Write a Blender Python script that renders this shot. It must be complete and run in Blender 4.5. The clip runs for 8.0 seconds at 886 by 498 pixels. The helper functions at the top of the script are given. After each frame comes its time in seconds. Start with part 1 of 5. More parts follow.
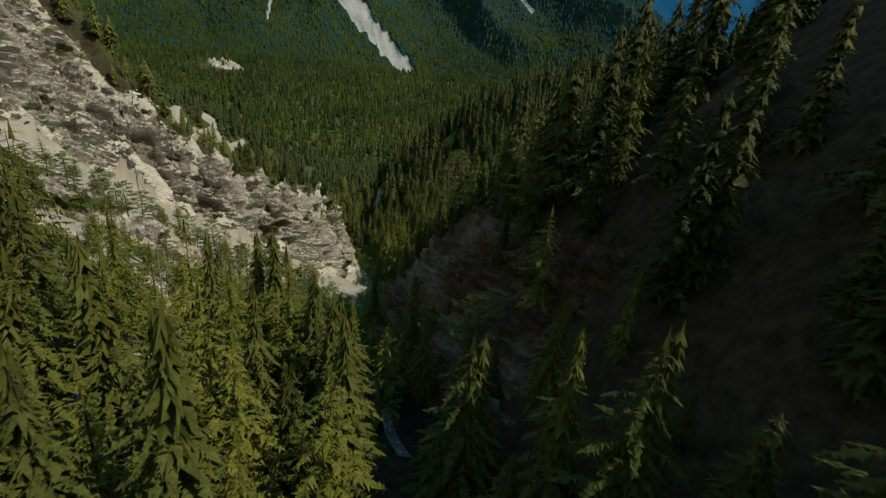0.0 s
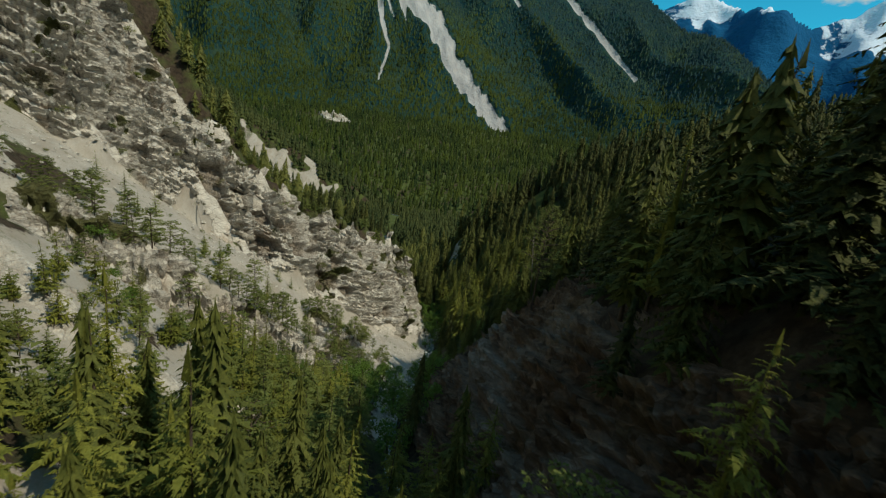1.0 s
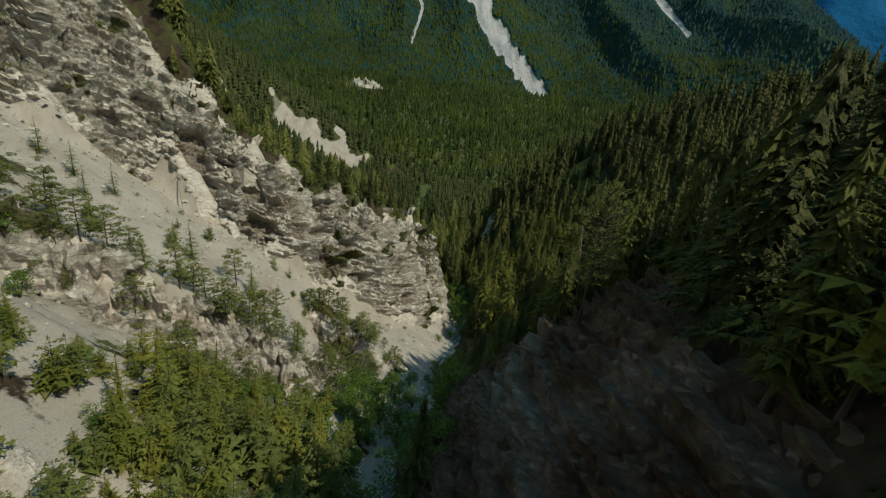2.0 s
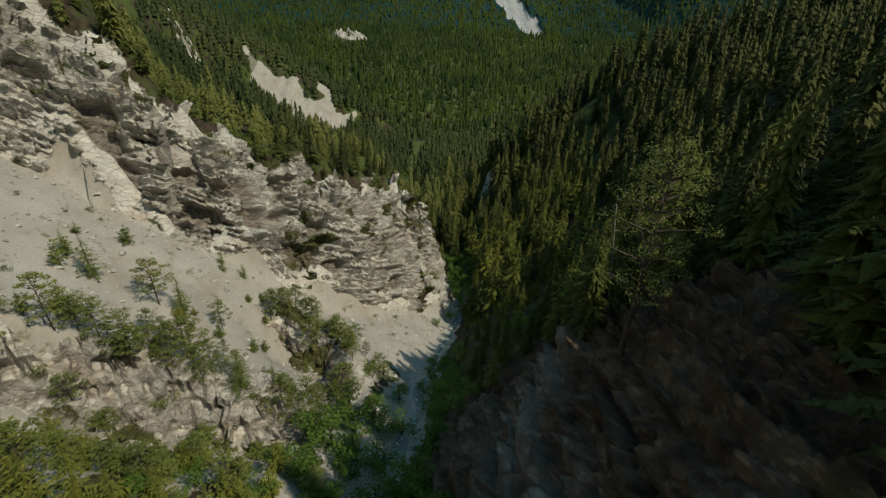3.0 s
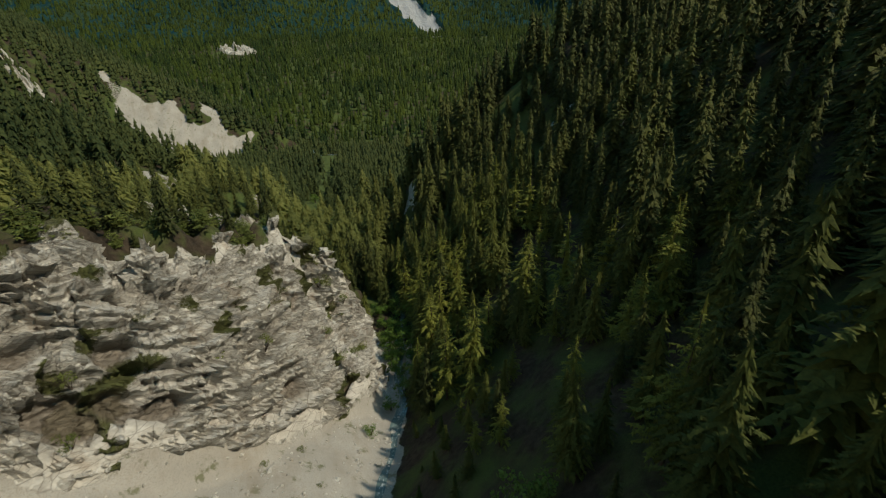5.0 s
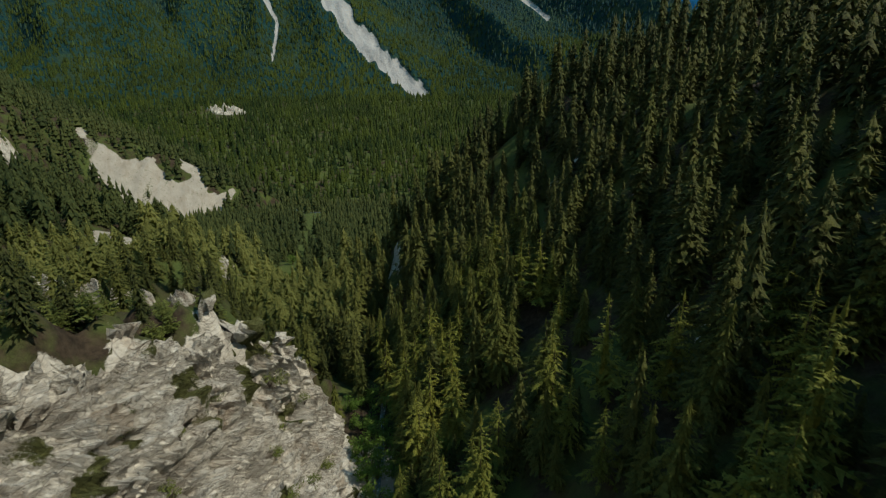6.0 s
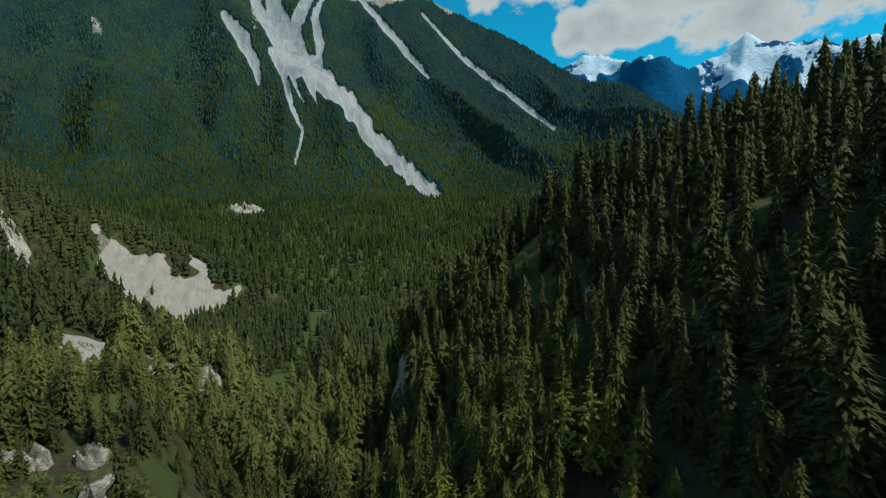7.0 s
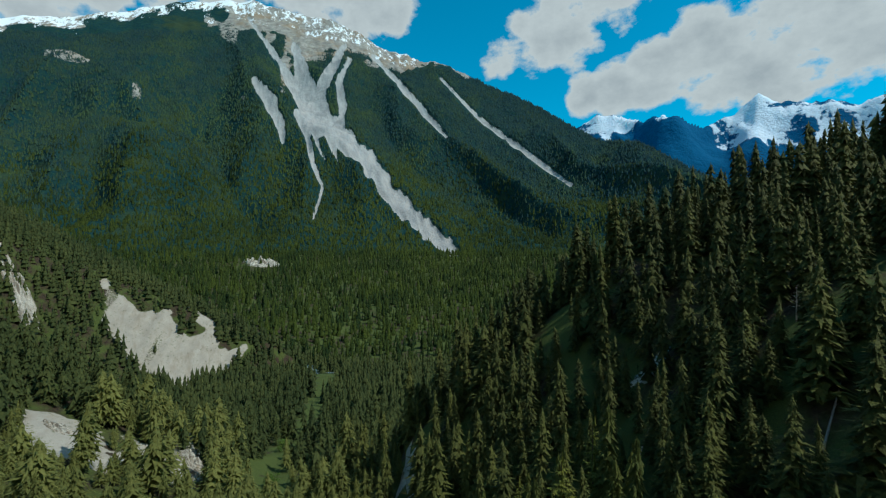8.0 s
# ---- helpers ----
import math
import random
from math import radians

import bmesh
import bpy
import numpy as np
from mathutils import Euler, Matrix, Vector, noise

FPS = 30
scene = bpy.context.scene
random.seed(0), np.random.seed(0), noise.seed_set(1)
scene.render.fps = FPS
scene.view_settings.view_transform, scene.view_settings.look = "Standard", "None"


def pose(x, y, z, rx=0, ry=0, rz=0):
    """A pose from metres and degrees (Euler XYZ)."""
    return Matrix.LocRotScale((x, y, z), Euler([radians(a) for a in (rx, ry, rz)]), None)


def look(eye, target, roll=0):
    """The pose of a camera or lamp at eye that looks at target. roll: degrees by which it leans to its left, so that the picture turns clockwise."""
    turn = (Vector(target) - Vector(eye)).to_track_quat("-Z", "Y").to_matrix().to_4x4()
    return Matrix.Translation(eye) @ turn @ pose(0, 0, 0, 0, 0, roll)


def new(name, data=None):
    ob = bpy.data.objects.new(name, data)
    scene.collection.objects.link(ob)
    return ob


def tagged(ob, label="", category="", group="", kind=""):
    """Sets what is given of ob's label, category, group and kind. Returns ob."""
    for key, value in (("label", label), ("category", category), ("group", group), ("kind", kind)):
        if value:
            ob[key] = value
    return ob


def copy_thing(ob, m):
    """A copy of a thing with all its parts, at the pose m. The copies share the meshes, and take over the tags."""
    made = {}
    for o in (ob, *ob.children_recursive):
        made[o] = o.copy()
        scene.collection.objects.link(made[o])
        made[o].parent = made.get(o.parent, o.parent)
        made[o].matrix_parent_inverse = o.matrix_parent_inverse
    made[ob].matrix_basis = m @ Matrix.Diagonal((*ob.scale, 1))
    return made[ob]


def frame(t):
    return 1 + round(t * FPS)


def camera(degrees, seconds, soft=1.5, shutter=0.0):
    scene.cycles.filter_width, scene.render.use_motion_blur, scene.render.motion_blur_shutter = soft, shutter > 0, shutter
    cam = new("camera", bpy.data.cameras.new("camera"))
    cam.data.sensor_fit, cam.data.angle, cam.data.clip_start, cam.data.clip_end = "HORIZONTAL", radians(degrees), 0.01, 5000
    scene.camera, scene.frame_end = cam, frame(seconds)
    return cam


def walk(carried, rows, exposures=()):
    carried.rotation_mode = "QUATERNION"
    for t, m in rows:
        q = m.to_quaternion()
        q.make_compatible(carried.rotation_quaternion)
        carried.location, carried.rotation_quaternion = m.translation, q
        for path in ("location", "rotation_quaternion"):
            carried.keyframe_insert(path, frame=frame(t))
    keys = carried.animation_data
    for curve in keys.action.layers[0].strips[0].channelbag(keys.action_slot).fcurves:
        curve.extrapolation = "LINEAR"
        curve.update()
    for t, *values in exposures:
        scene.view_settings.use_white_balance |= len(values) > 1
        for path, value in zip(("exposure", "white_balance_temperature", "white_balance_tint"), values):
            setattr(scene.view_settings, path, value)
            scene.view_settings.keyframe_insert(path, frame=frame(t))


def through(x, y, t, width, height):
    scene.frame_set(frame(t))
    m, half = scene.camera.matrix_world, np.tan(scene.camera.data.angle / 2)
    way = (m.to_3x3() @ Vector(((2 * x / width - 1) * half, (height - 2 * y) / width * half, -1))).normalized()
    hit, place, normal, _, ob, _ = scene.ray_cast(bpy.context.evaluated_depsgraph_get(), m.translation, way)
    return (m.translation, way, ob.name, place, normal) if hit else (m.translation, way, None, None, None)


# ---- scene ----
cam = camera(90.1, 8.0, 1.2, 0.12)
METRES, EYE, TILT, LEAN, TURN = 180.0, 100.0, -21.0, -6.0, 0.0
ROWS = [
    (0.0, 0.0, 0.0, 0.0, 0.0, 0.0, 0.0),
    (0.5, 0.0013, 0.0662, 0.0094, 5.37, 3.84, -4.09),
    (1.0, -0.0, 0.1306, 0.0219, 9.83, 6.56, -6.88),
    (1.5, -0.0036, 0.1926, 0.0381, 13.57, 7.25, -7.48),
    (2.0, -0.0089, 0.2519, 0.0558, 14.48, 2.01, -7.32),
    (3.5, -0.0343, 0.4301, 0.1045, 13.66, -4.06, -0.51),
    (4.0, -0.0438, 0.4902, 0.118, 11.67, -4.28, 2.48),
    (4.5, -0.0521, 0.5491, 0.1299, 8.41, -4.44, 4.67),
    (6.0, -0.0756, 0.7357, 0.1625, 4.1, 3.5, 5.7),
    (6.5, -0.0808, 0.7956, 0.1805, 4.85, 9.82, 5.18),
    (7.0, -0.0842, 0.8524, 0.2048, 5.43, 16.03, 4.76),
    (7.5, -0.0869, 0.9044, 0.2331, 6.17, 20.45, 4.65),
    (8.0, -0.0876, 0.9517, 0.2648, 7.22, 23.14, 3.57),
]
EXPOSURES = [(0.0, -0.14, 7900, 5), (1.5, -0.12, 7250, 4), (2.0, -0.12, 7450, 5), (4.5, -0.12, 7500, 7), (6.0, -0.12, 7300, 6), (7.0, -0.1, 6550, 2), (8.0, -0.1, 6250, 1)]
walk(cam, [(t, pose(0, 0, EYE, TILT, LEAN, TURN) @ pose(METRES * x, METRES * y, METRES * z, 90 + pitch, roll, yaw)) for t, x, y, z, yaw, pitch, roll in ROWS],
     EXPOSURES)

# ---------------------------------------------------------------- light
SUN_AZ, SUN_EL = 108.0, 50.0          # degrees, clockwise from +y; above the horizon
world = bpy.data.worlds.new("sky")
scene.world = world
world.use_nodes = True
wn, wl = world.node_tree.nodes, world.node_tree.links
wn.clear()


sky = wn.new("ShaderNodeTexSky")
sky.sky_type, sky.sun_disc = "NISHITA", False
sky.sun_elevation, sky.sun_rotation = radians(SUN_EL), radians(SUN_AZ)
sky.altitude, sky.air_density, sky.dust_density, sky.ozone_density = 1500.0, 1.0, 0.4, 2.2
tc = wn.new("ShaderNodeTexCoord")
# broken fair-weather cloud: a ragged noise everywhere, gathered into a few banks (azimuth, elevation, size in degrees)
BANKS = [(2.5, 24.6, 2.6), (6, 25.5, 3.4), (10.5, 27.5, 4.2), (15, 30.5, 4.5), (12.5, 20, 2.2), (16, 20.3, 2.8), (20.5, 21, 3.6), (26, 21.5, 4.6), (32, 21.5, 5.2), (39, 22, 6), (47, 22, 7), (-13, 29.5, 3.2), (-17, 30.5, 4), (-22, 32, 5), (-36, 30, 5), (-47, 26, 5),
         (80, 35, 18), (130, 50, 16), (-110, 30, 18), (-160, 45, 16), (170, 25, 14), (30, 62, 14)]


def wmath(op, a, b):
    n = wn.new("ShaderNodeMath")
    n.operation = op
    for sock, v in ((n.inputs[0], a), (n.inputs[1], b)):
        if isinstance(v, bpy.types.NodeSocket):
            wl.new(v, sock)
        else:
            sock.default_value = v
    return n.outputs["Value"]


gather = 0.0
for baz, bel, bsize in BANKS:
    dot = wn.new("ShaderNodeVectorMath")
    dot.operation = "DOT_PRODUCT"
    wl.new(tc.outputs["Generated"], dot.inputs[0])
    dot.inputs[1].default_value = (math.sin(radians(baz)) * math.cos(radians(bel)), math.cos(radians(baz)) * math.cos(radians(bel)), math.sin(radians(bel)))
    soft_ = wn.new("ShaderNodeMapRange")
    soft_.interpolation_type = "SMOOTHSTEP"
    soft_.inputs["From Min"].default_value, soft_.inputs["From Max"].default_value = math.cos(radians(bsize * 1.55)), math.cos(radians(bsize * 0.2))
    wl.new(dot.outputs["Value"], soft_.inputs["Value"])
    gather = wmath("MAXIMUM", soft_.outputs["Result"], gather)
mapping = wn.new("ShaderNodeMapping")
mapping.inputs["Scale"].default_value = (1.0, 1.0, 1.5)
cloud = wn.new("ShaderNodeTexNoise")
cloud.inputs["Scale"].default_value, cloud.inputs["Detail"].default_value, cloud.inputs["Roughness"].default_value = 8.0, 12.0, 0.60
wl.new(tc.outputs["Generated"], mapping.inputs["Vector"])
wl.new(mapping.outputs["Vector"], cloud.inputs["Vector"])
dense = wmath("ADD", cloud.outputs["Fac"], wmath("MULTIPLY", gather, 0.30))
ramp = wn.new("ShaderNodeValToRGB")
ramp.color_ramp.elements[0].position, ramp.color_ramp.elements[1].position = 0.63, 0.73
wl.new(dense, ramp.inputs["Fac"])
shade = wn.new("ShaderNodeMixRGB")
shade.inputs["Color1"].default_value, shade.inputs["Color2"].default_value = (10.3, 11.2, 11.8, 1), (6.9, 7.8, 8.6, 1)
wl.new(wmath("MULTIPLY", wmath("SUBTRACT", dense, 0.70), 3.6), shade.inputs["Fac"])
deep = wn.new("ShaderNodeMixRGB")
deep.blend_type = "MULTIPLY"
deep.inputs["Fac"].default_value = 1.0
deep.inputs["Color2"].default_value = (0.22, 2.9, 3.1, 1)      # clear high-altitude blue
wl.new(sky.outputs["Color"], deep.inputs["Color1"])
mix = wn.new("ShaderNodeMixRGB")
wl.new(ramp.outputs["Color"], mix.inputs["Fac"])
wl.new(deep.outputs["Color"], mix.inputs["Color1"])
wl.new(shade.outputs["Color"], mix.inputs["Color2"])
bg = wn.new("ShaderNodeBackground")
bg.inputs["Strength"].default_value = 0.055
wout = wn.new("ShaderNodeOutputWorld")
wl.new(mix.outputs["Color"], bg.inputs["Color"])
wl.new(bg.outputs["Background"], wout.inputs["Surface"])

sun_data = bpy.data.lights.new("sun", "SUN")
sun_data.energy, sun_data.angle, sun_data.color = 3.5, radians(0.6), (1.0, 0.95, 0.86)
sun = new("sun", sun_data)
sa, se = radians(SUN_AZ), radians(SUN_EL)
sun.matrix_world = look((math.sin(sa) * math.cos(se) * 400, math.cos(sa) * math.cos(se) * 400, math.sin(se) * 400), (0, 0, 0))


# ---------------------------------------------------------------- numeric noise
def hash01(i, j, k, seed):
    h = (i.astype(np.int64) * 374761393 + j.astype(np.int64) * 668265263 + k.astype(np.int64) * 2147483647 + seed * 974634641) & 0xFFFFFFFF
    h = ((h ^ (h >> 13)) * 1274126177) & 0xFFFFFFFF
    h = ((h ^ (h >> 16)) * 2246822519) & 0xFFFFFFFF
    return ((h ^ (h >> 15)) & 0xFFFFFF) / float(0xFFFFFF)


def vnoise(x, y, z=None, seed=0):
    """Smooth value noise, -1 to 1."""
    x, y = np.asarray(x, float), np.asarray(y, float)
    z = np.zeros_like(x) if z is None else np.asarray(z, float)
    i, j, k = np.floor(x), np.floor(y), np.floor(z)
    fx, fy, fz = x - i, y - j, z - k
    fx, fy, fz = (f * f * (3 - 2 * f) for f in (fx, fy, fz))
    out = 0.0
    for a in (0, 1):
        for b in (0, 1):
            for c in (0, 1):
                w = (fx if a else 1 - fx) * (fy if b else 1 - fy) * (fz if c else 1 - fz)
                out = out + w * hash01(i + a, j + b, k + c, seed)
    return out * 2 - 1


def fbm(x, y, z=None, octaves=4, seed=0, gain=0.5):
    total, amp, f = 0.0, 1.0, 1.0
    for o in range(octaves):
        total = total + amp * vnoise(np.asarray(x) * f, np.asarray(y) * f, None if z is None else np.asarray(z) * f, seed + o * 17)
        amp, f = amp * gain, f * 2.03
    return total


def smooth(v, a, b):
    t = np.clip((np.asarray(v, float) - a) / (b - a), 0, 1)
    return t * t * (3 - 2 * t)


def to_line(x, y, line):
    """Signed distance (left positive) to a polyline in plan, and its height at the nearest point."""
    best = np.full(np.shape(x), 1e9)
    sign, zz = np.ones(np.shape(x)), np.zeros(np.shape(x))
    for (x0, y0, z0), (x1, y1, z1) in zip(line[:-1], line[1:]):
        dx, dy = x1 - x0, y1 - y0
        t = np.clip(((x - x0) * dx + (y - y0) * dy) / (dx * dx + dy * dy), 0, 1)
        d = np.hypot(x - x0 - t * dx, y - y0 - t * dy)
        near = d < best
        best = np.where(near, d, best)
        side = dx * (y - y0) - dy * (x - x0)
        sign = np.where(near, np.where(side >= 0, 1.0, -1.0), sign)
        zz = np.where(near, z0 + t * (z1 - z0), zz)
    return best * sign, zz


# ---------------------------------------------------------------- the lie of the land
STREAM_Y = (-300, -60, 0, 40, 87, 140, 184, 220, 290, 330, 450, 690, 760, 900)
STREAM_X = (14, 7, 4, 0, -14, -22, -25, -29, -47, -60, -85, -150, -200, -420)
STREAM_Z = (190, 90, 68, 58, 42, 23, 8, 4, -4, -9, -24, -46, -46, -46)
# foot and crest of the pale rock spur on the left bank, from the upper crag round its tip
SPUR_FOOT = [(-260, 40, 175), (-160, 78, 112), (-120, 98, 90), (-100, 113, 77), (-90, 128, 68), (-72, 129, 52), (-58, 143, 42), (-45, 160, 29),
             (-33, 181, 11), (-30, 196, 7), (-37, 217, 5), (-55, 240, 3), (-80, 268, 3), (-125, 300, 10), (-300, 350, 50)]
SPUR_CREST = [(-300, 100, 330), (-180, 118, 215), (-130, 130, 158), (-108, 135, 122), (-92, 139, 92), (-78, 142, 71), (-63.5, 162, 57),
              (-53.5, 189, 43.5), (-49, 207, 39), (-44, 212, 33)]
SCAR = [(-440, 598, 0), (-400, 604, 0), (-340, 622, 0), (-262, 646, 0)]
GLADE = [(-92, 340, 0), (-112, 375, 0), (-130, 450, 0), (-155, 540, 0), (-182, 650, 0), (-215, 680, 0)]      # open grass along the lower stream
# rock ribs with bushes that stand out of the debris slope: line, height, half width
RIBS = [([(-74, 78, 0), (-56, 95, 0), (-44, 107, 0), (-31, 112, 0)], 7.5, 8.0), ([(-53, 135, 0), (-39, 133, 0), (-31, 127, 0)], 7.0, 7.5),
        ([(-62, 60, 0), (-40, 62, 0), (-27, 70, 0)], 3.0, 7.0)]


def bluff(x, y, line, up):
    """A ledge with a rock face that drops away on the stream's side of the line."""
    d, _ = to_line(x, y, line)
    d = d + 1.4 * vnoise(x / 5, y / 5, seed=27)
    ends = smooth(x, line[0][0] - 4, line[0][0] + 6) * (1 - smooth(x, line[-1][0] - 3, line[-1][0] + 4))
    drop = smooth(-d, 0.2, 3.6) * (1 - smooth(-d, 5, 19))
    return ends * up * (0.3 * np.exp(-(d / 4.5) ** 2) - drop)


def stream_at(y):
    return np.interp(y, STREAM_Y, STREAM_X), np.interp(y, STREAM_Y, STREAM_Z)


def spur(x, y):
    """Height of the rock spur's face, the cap behind its crest, and the plan distance behind its foot."""
    wob = 3.4 * vnoise(x / 11, y / 11, seed=5) + 1.3 * vnoise(x / 4.1, y / 4.1, seed=6)
    s, zf = to_line(x, y, SPUR_FOOT)
    c, zc = to_line(x, y, SPUR_CREST)
    face = zf + 1.75 * (s + wob)
    back = np.maximum(c, 0)
    jag = np.abs(vnoise(x / 6, y / 6, seed=9)) * 7.0 + vnoise(x / 2.4, y / 2.4, seed=10) * 2.8 + 1.4 * np.abs(vnoise(x / 1.3, y / 1.3, seed=12))
    fade = smooth(x, -125, -85)
    cap = zc - (0.12 + 0.85 * smooth(zc, 62, 98)) * back - 0.0026 * back * back + 0.40 * np.minimum(back, 38) * (1 - smooth(zc, 58, 75)) + (jag - 1.5) * (1 - smooth(back, 2, 12)) * fade - np.maximum(-c, 0) * 0.12
    for px, py, ph, pr in PINNACLES:
        pin = ph * np.exp(-(((x - px) ** 2 + (y - py) ** 2) / pr ** 2) ** 1.3)
        face, cap = face + pin, cap + pin
    return face, cap, s, c


PINNACLES = [(-42.6, 226, 11.0, 3.6), (-45.5, 209, 6.0, 1.8), (-51.5, 198, 4.5, 1.7), (-48.6, 202.7, 8.5, 2.5), (-46.8, 206, 5.0, 2.2), (-57.6, 193.5, 3.0, 2.6), (-54.5, 195.5, 3.0, 2.0), (-43.5, 215, 9.0, 3.2), (-66, 165, 1.5, 4.5), (-75, 149, 1.5, 5.0), (-60, 178, 3.0, 2.2)]


def height(x, y):
    x, y = np.asarray(x, float), np.asarray(y, float)
    xs, zs = stream_at(y)
    rough = 1.3 * fbm(x / 23, y / 23, octaves=3, seed=21) + 0.35 * vnoise(x / 3.3, y / 3.3, seed=24)
    dl, dr = np.maximum(xs - x - 2.5, 0), np.maximum(x - xs - 2.5, 0)
    # left bank: debris slope, then the wooded hillside further down the valley
    scree = zs + 0.52 * dl - 3.5 * np.exp(-((dl - 24) / 11) ** 2)
    for line, up, wide in RIBS:
        d = bluff(x, y, line, up)
        scree = scree + d
    hill = zs + 0.40 * np.maximum(dl - 40, 0) + 0.03 * dl
    edge = 655 - 0.10 * (x + 270)
    hill = hill - 0.9 * np.maximum(y - edge, 0)
    sc, _ = to_line(x, y, SCAR)
    front = np.maximum(-sc, 0)
    along = smooth(x, -470, -420) * (1 - smooth(x, -262 + 0.9 * front, -232 + 0.9 * front))
    hill = hill - along * (np.minimum(1.25 * front, 98) * (1 - smooth(front, 150, 310)) * smooth(y, 320, 410) - (6 * np.abs(vnoise(x / 15, y / 60, seed=28)) + 3.5 * np.abs(vnoise(x / 6.5, y / 45, seed=29))) * smooth(front, 2, 12) * (1 - smooth(front, 70, 95)))
    w = smooth(y, 205, 262)
    face, cap, s, c = spur(x, y)
    rock = np.minimum(face, cap)
    left = scree * (1 - w) + hill * w
    left = np.where(s > -2, np.maximum(left, rock), left)
    # right bank: a rock wall low down in the gorge, steep forest above
    steep = np.interp(y, (0, 50, 85, 112, 130, 150), (1.35, 1.75, 1.5, 1.45, 1.25, 1.08))
    upper = np.interp(y, (-60, 25, 82), (1.5, 1.45, 0.79))
    near = dr * steep + np.maximum(dr - 20, 0) * (upper - steep) - np.maximum(dr - 55, 0) * (upper - 0.45)
    far = dr * 0.90 - np.maximum(dr - 86, 0) * 0.50
    v = smooth(y, 122, 162)
    right = zs + near * (1 - v) + far * v
    right = right + 12 * np.exp(-((y - 332) / 26) ** 2) * smooth(dr, 6, 22) - 1.3 * np.maximum(y - (350 + 0.2 * x), 0)
    out = np.hypot(x + 14, y - 177)
    floor = np.minimum(zs + 0.2 * np.maximum(out - 530, 0), 96) + 6 * fbm(x / 180, y / 180, octaves=3, seed=31) * smooth(y, 500, 800)
    z = np.where(x < xs, np.maximum(left, floor), np.maximum(right, floor))
    calm = smooth(np.maximum(dl, dr), 1, 9) * (0.25 + 0.75 * smooth(np.abs(x - xs), 5, 40))
    return z + rough * calm


def slope_at(x, y, e=0.8):
    return np.hypot(height(x + e, y) - height(x - e, y), height(x, y + e) - height(x, y - e)) / (2 * e)


def inside(x, y, outline):
    """Plan distance to a closed outline, positive within it."""
    closed = [(px, py, 0) for px, py in outline + outline[:1]]
    d = np.abs(to_line(x, y, closed)[0])
    odd = np.zeros(np.shape(x), bool)
    for (x0, y0, _), (x1, y1, _) in zip(closed[:-1], closed[1:]):
        if y0 != y1:
            odd ^= ((y0 > y) != (y1 > y)) & (x < x0 + (y - y0) * (x1 - x0) / (y1 - y0))
    return np.where(odd, d, -d)


# bare pale scars in the woods of the left hillside: outline in plan, raggedness
BARE = [([(-408, 599), (-391, 597), (-362, 599), (-343, 612), (-322, 610), (-302, 618), (-270, 630), (-276, 606), (-288, 592), (-285, 566), (-268, 526), (-294, 548), (-312, 574), (-338, 566), (-360, 569), (-374, 573), (-390, 582)], 2.5),
        ([(-354, 648), (-340, 650), (-295, 627), (-296, 622), (-312, 622), (-330, 628)], 2.0),
        ([(-180, 318), (-178, 332), (-166, 336), (-154, 326), (-138, 320), (-136, 311), (-156, 303)], 3.0),
        ([(-160, 352), (-148, 340), (-134, 344), (-132, 360), (-120, 350), (-114, 332), (-126, 318), (-144, 326)], 4.5),
        ([(-262, 516), (-142, 364), (-136, 352), (-146, 360), (-258, 505)], 1.5),
        ([(-456, 543), (-440, 547), (-424, 552), (-420, 547), (-440, 538)], 5.0)]


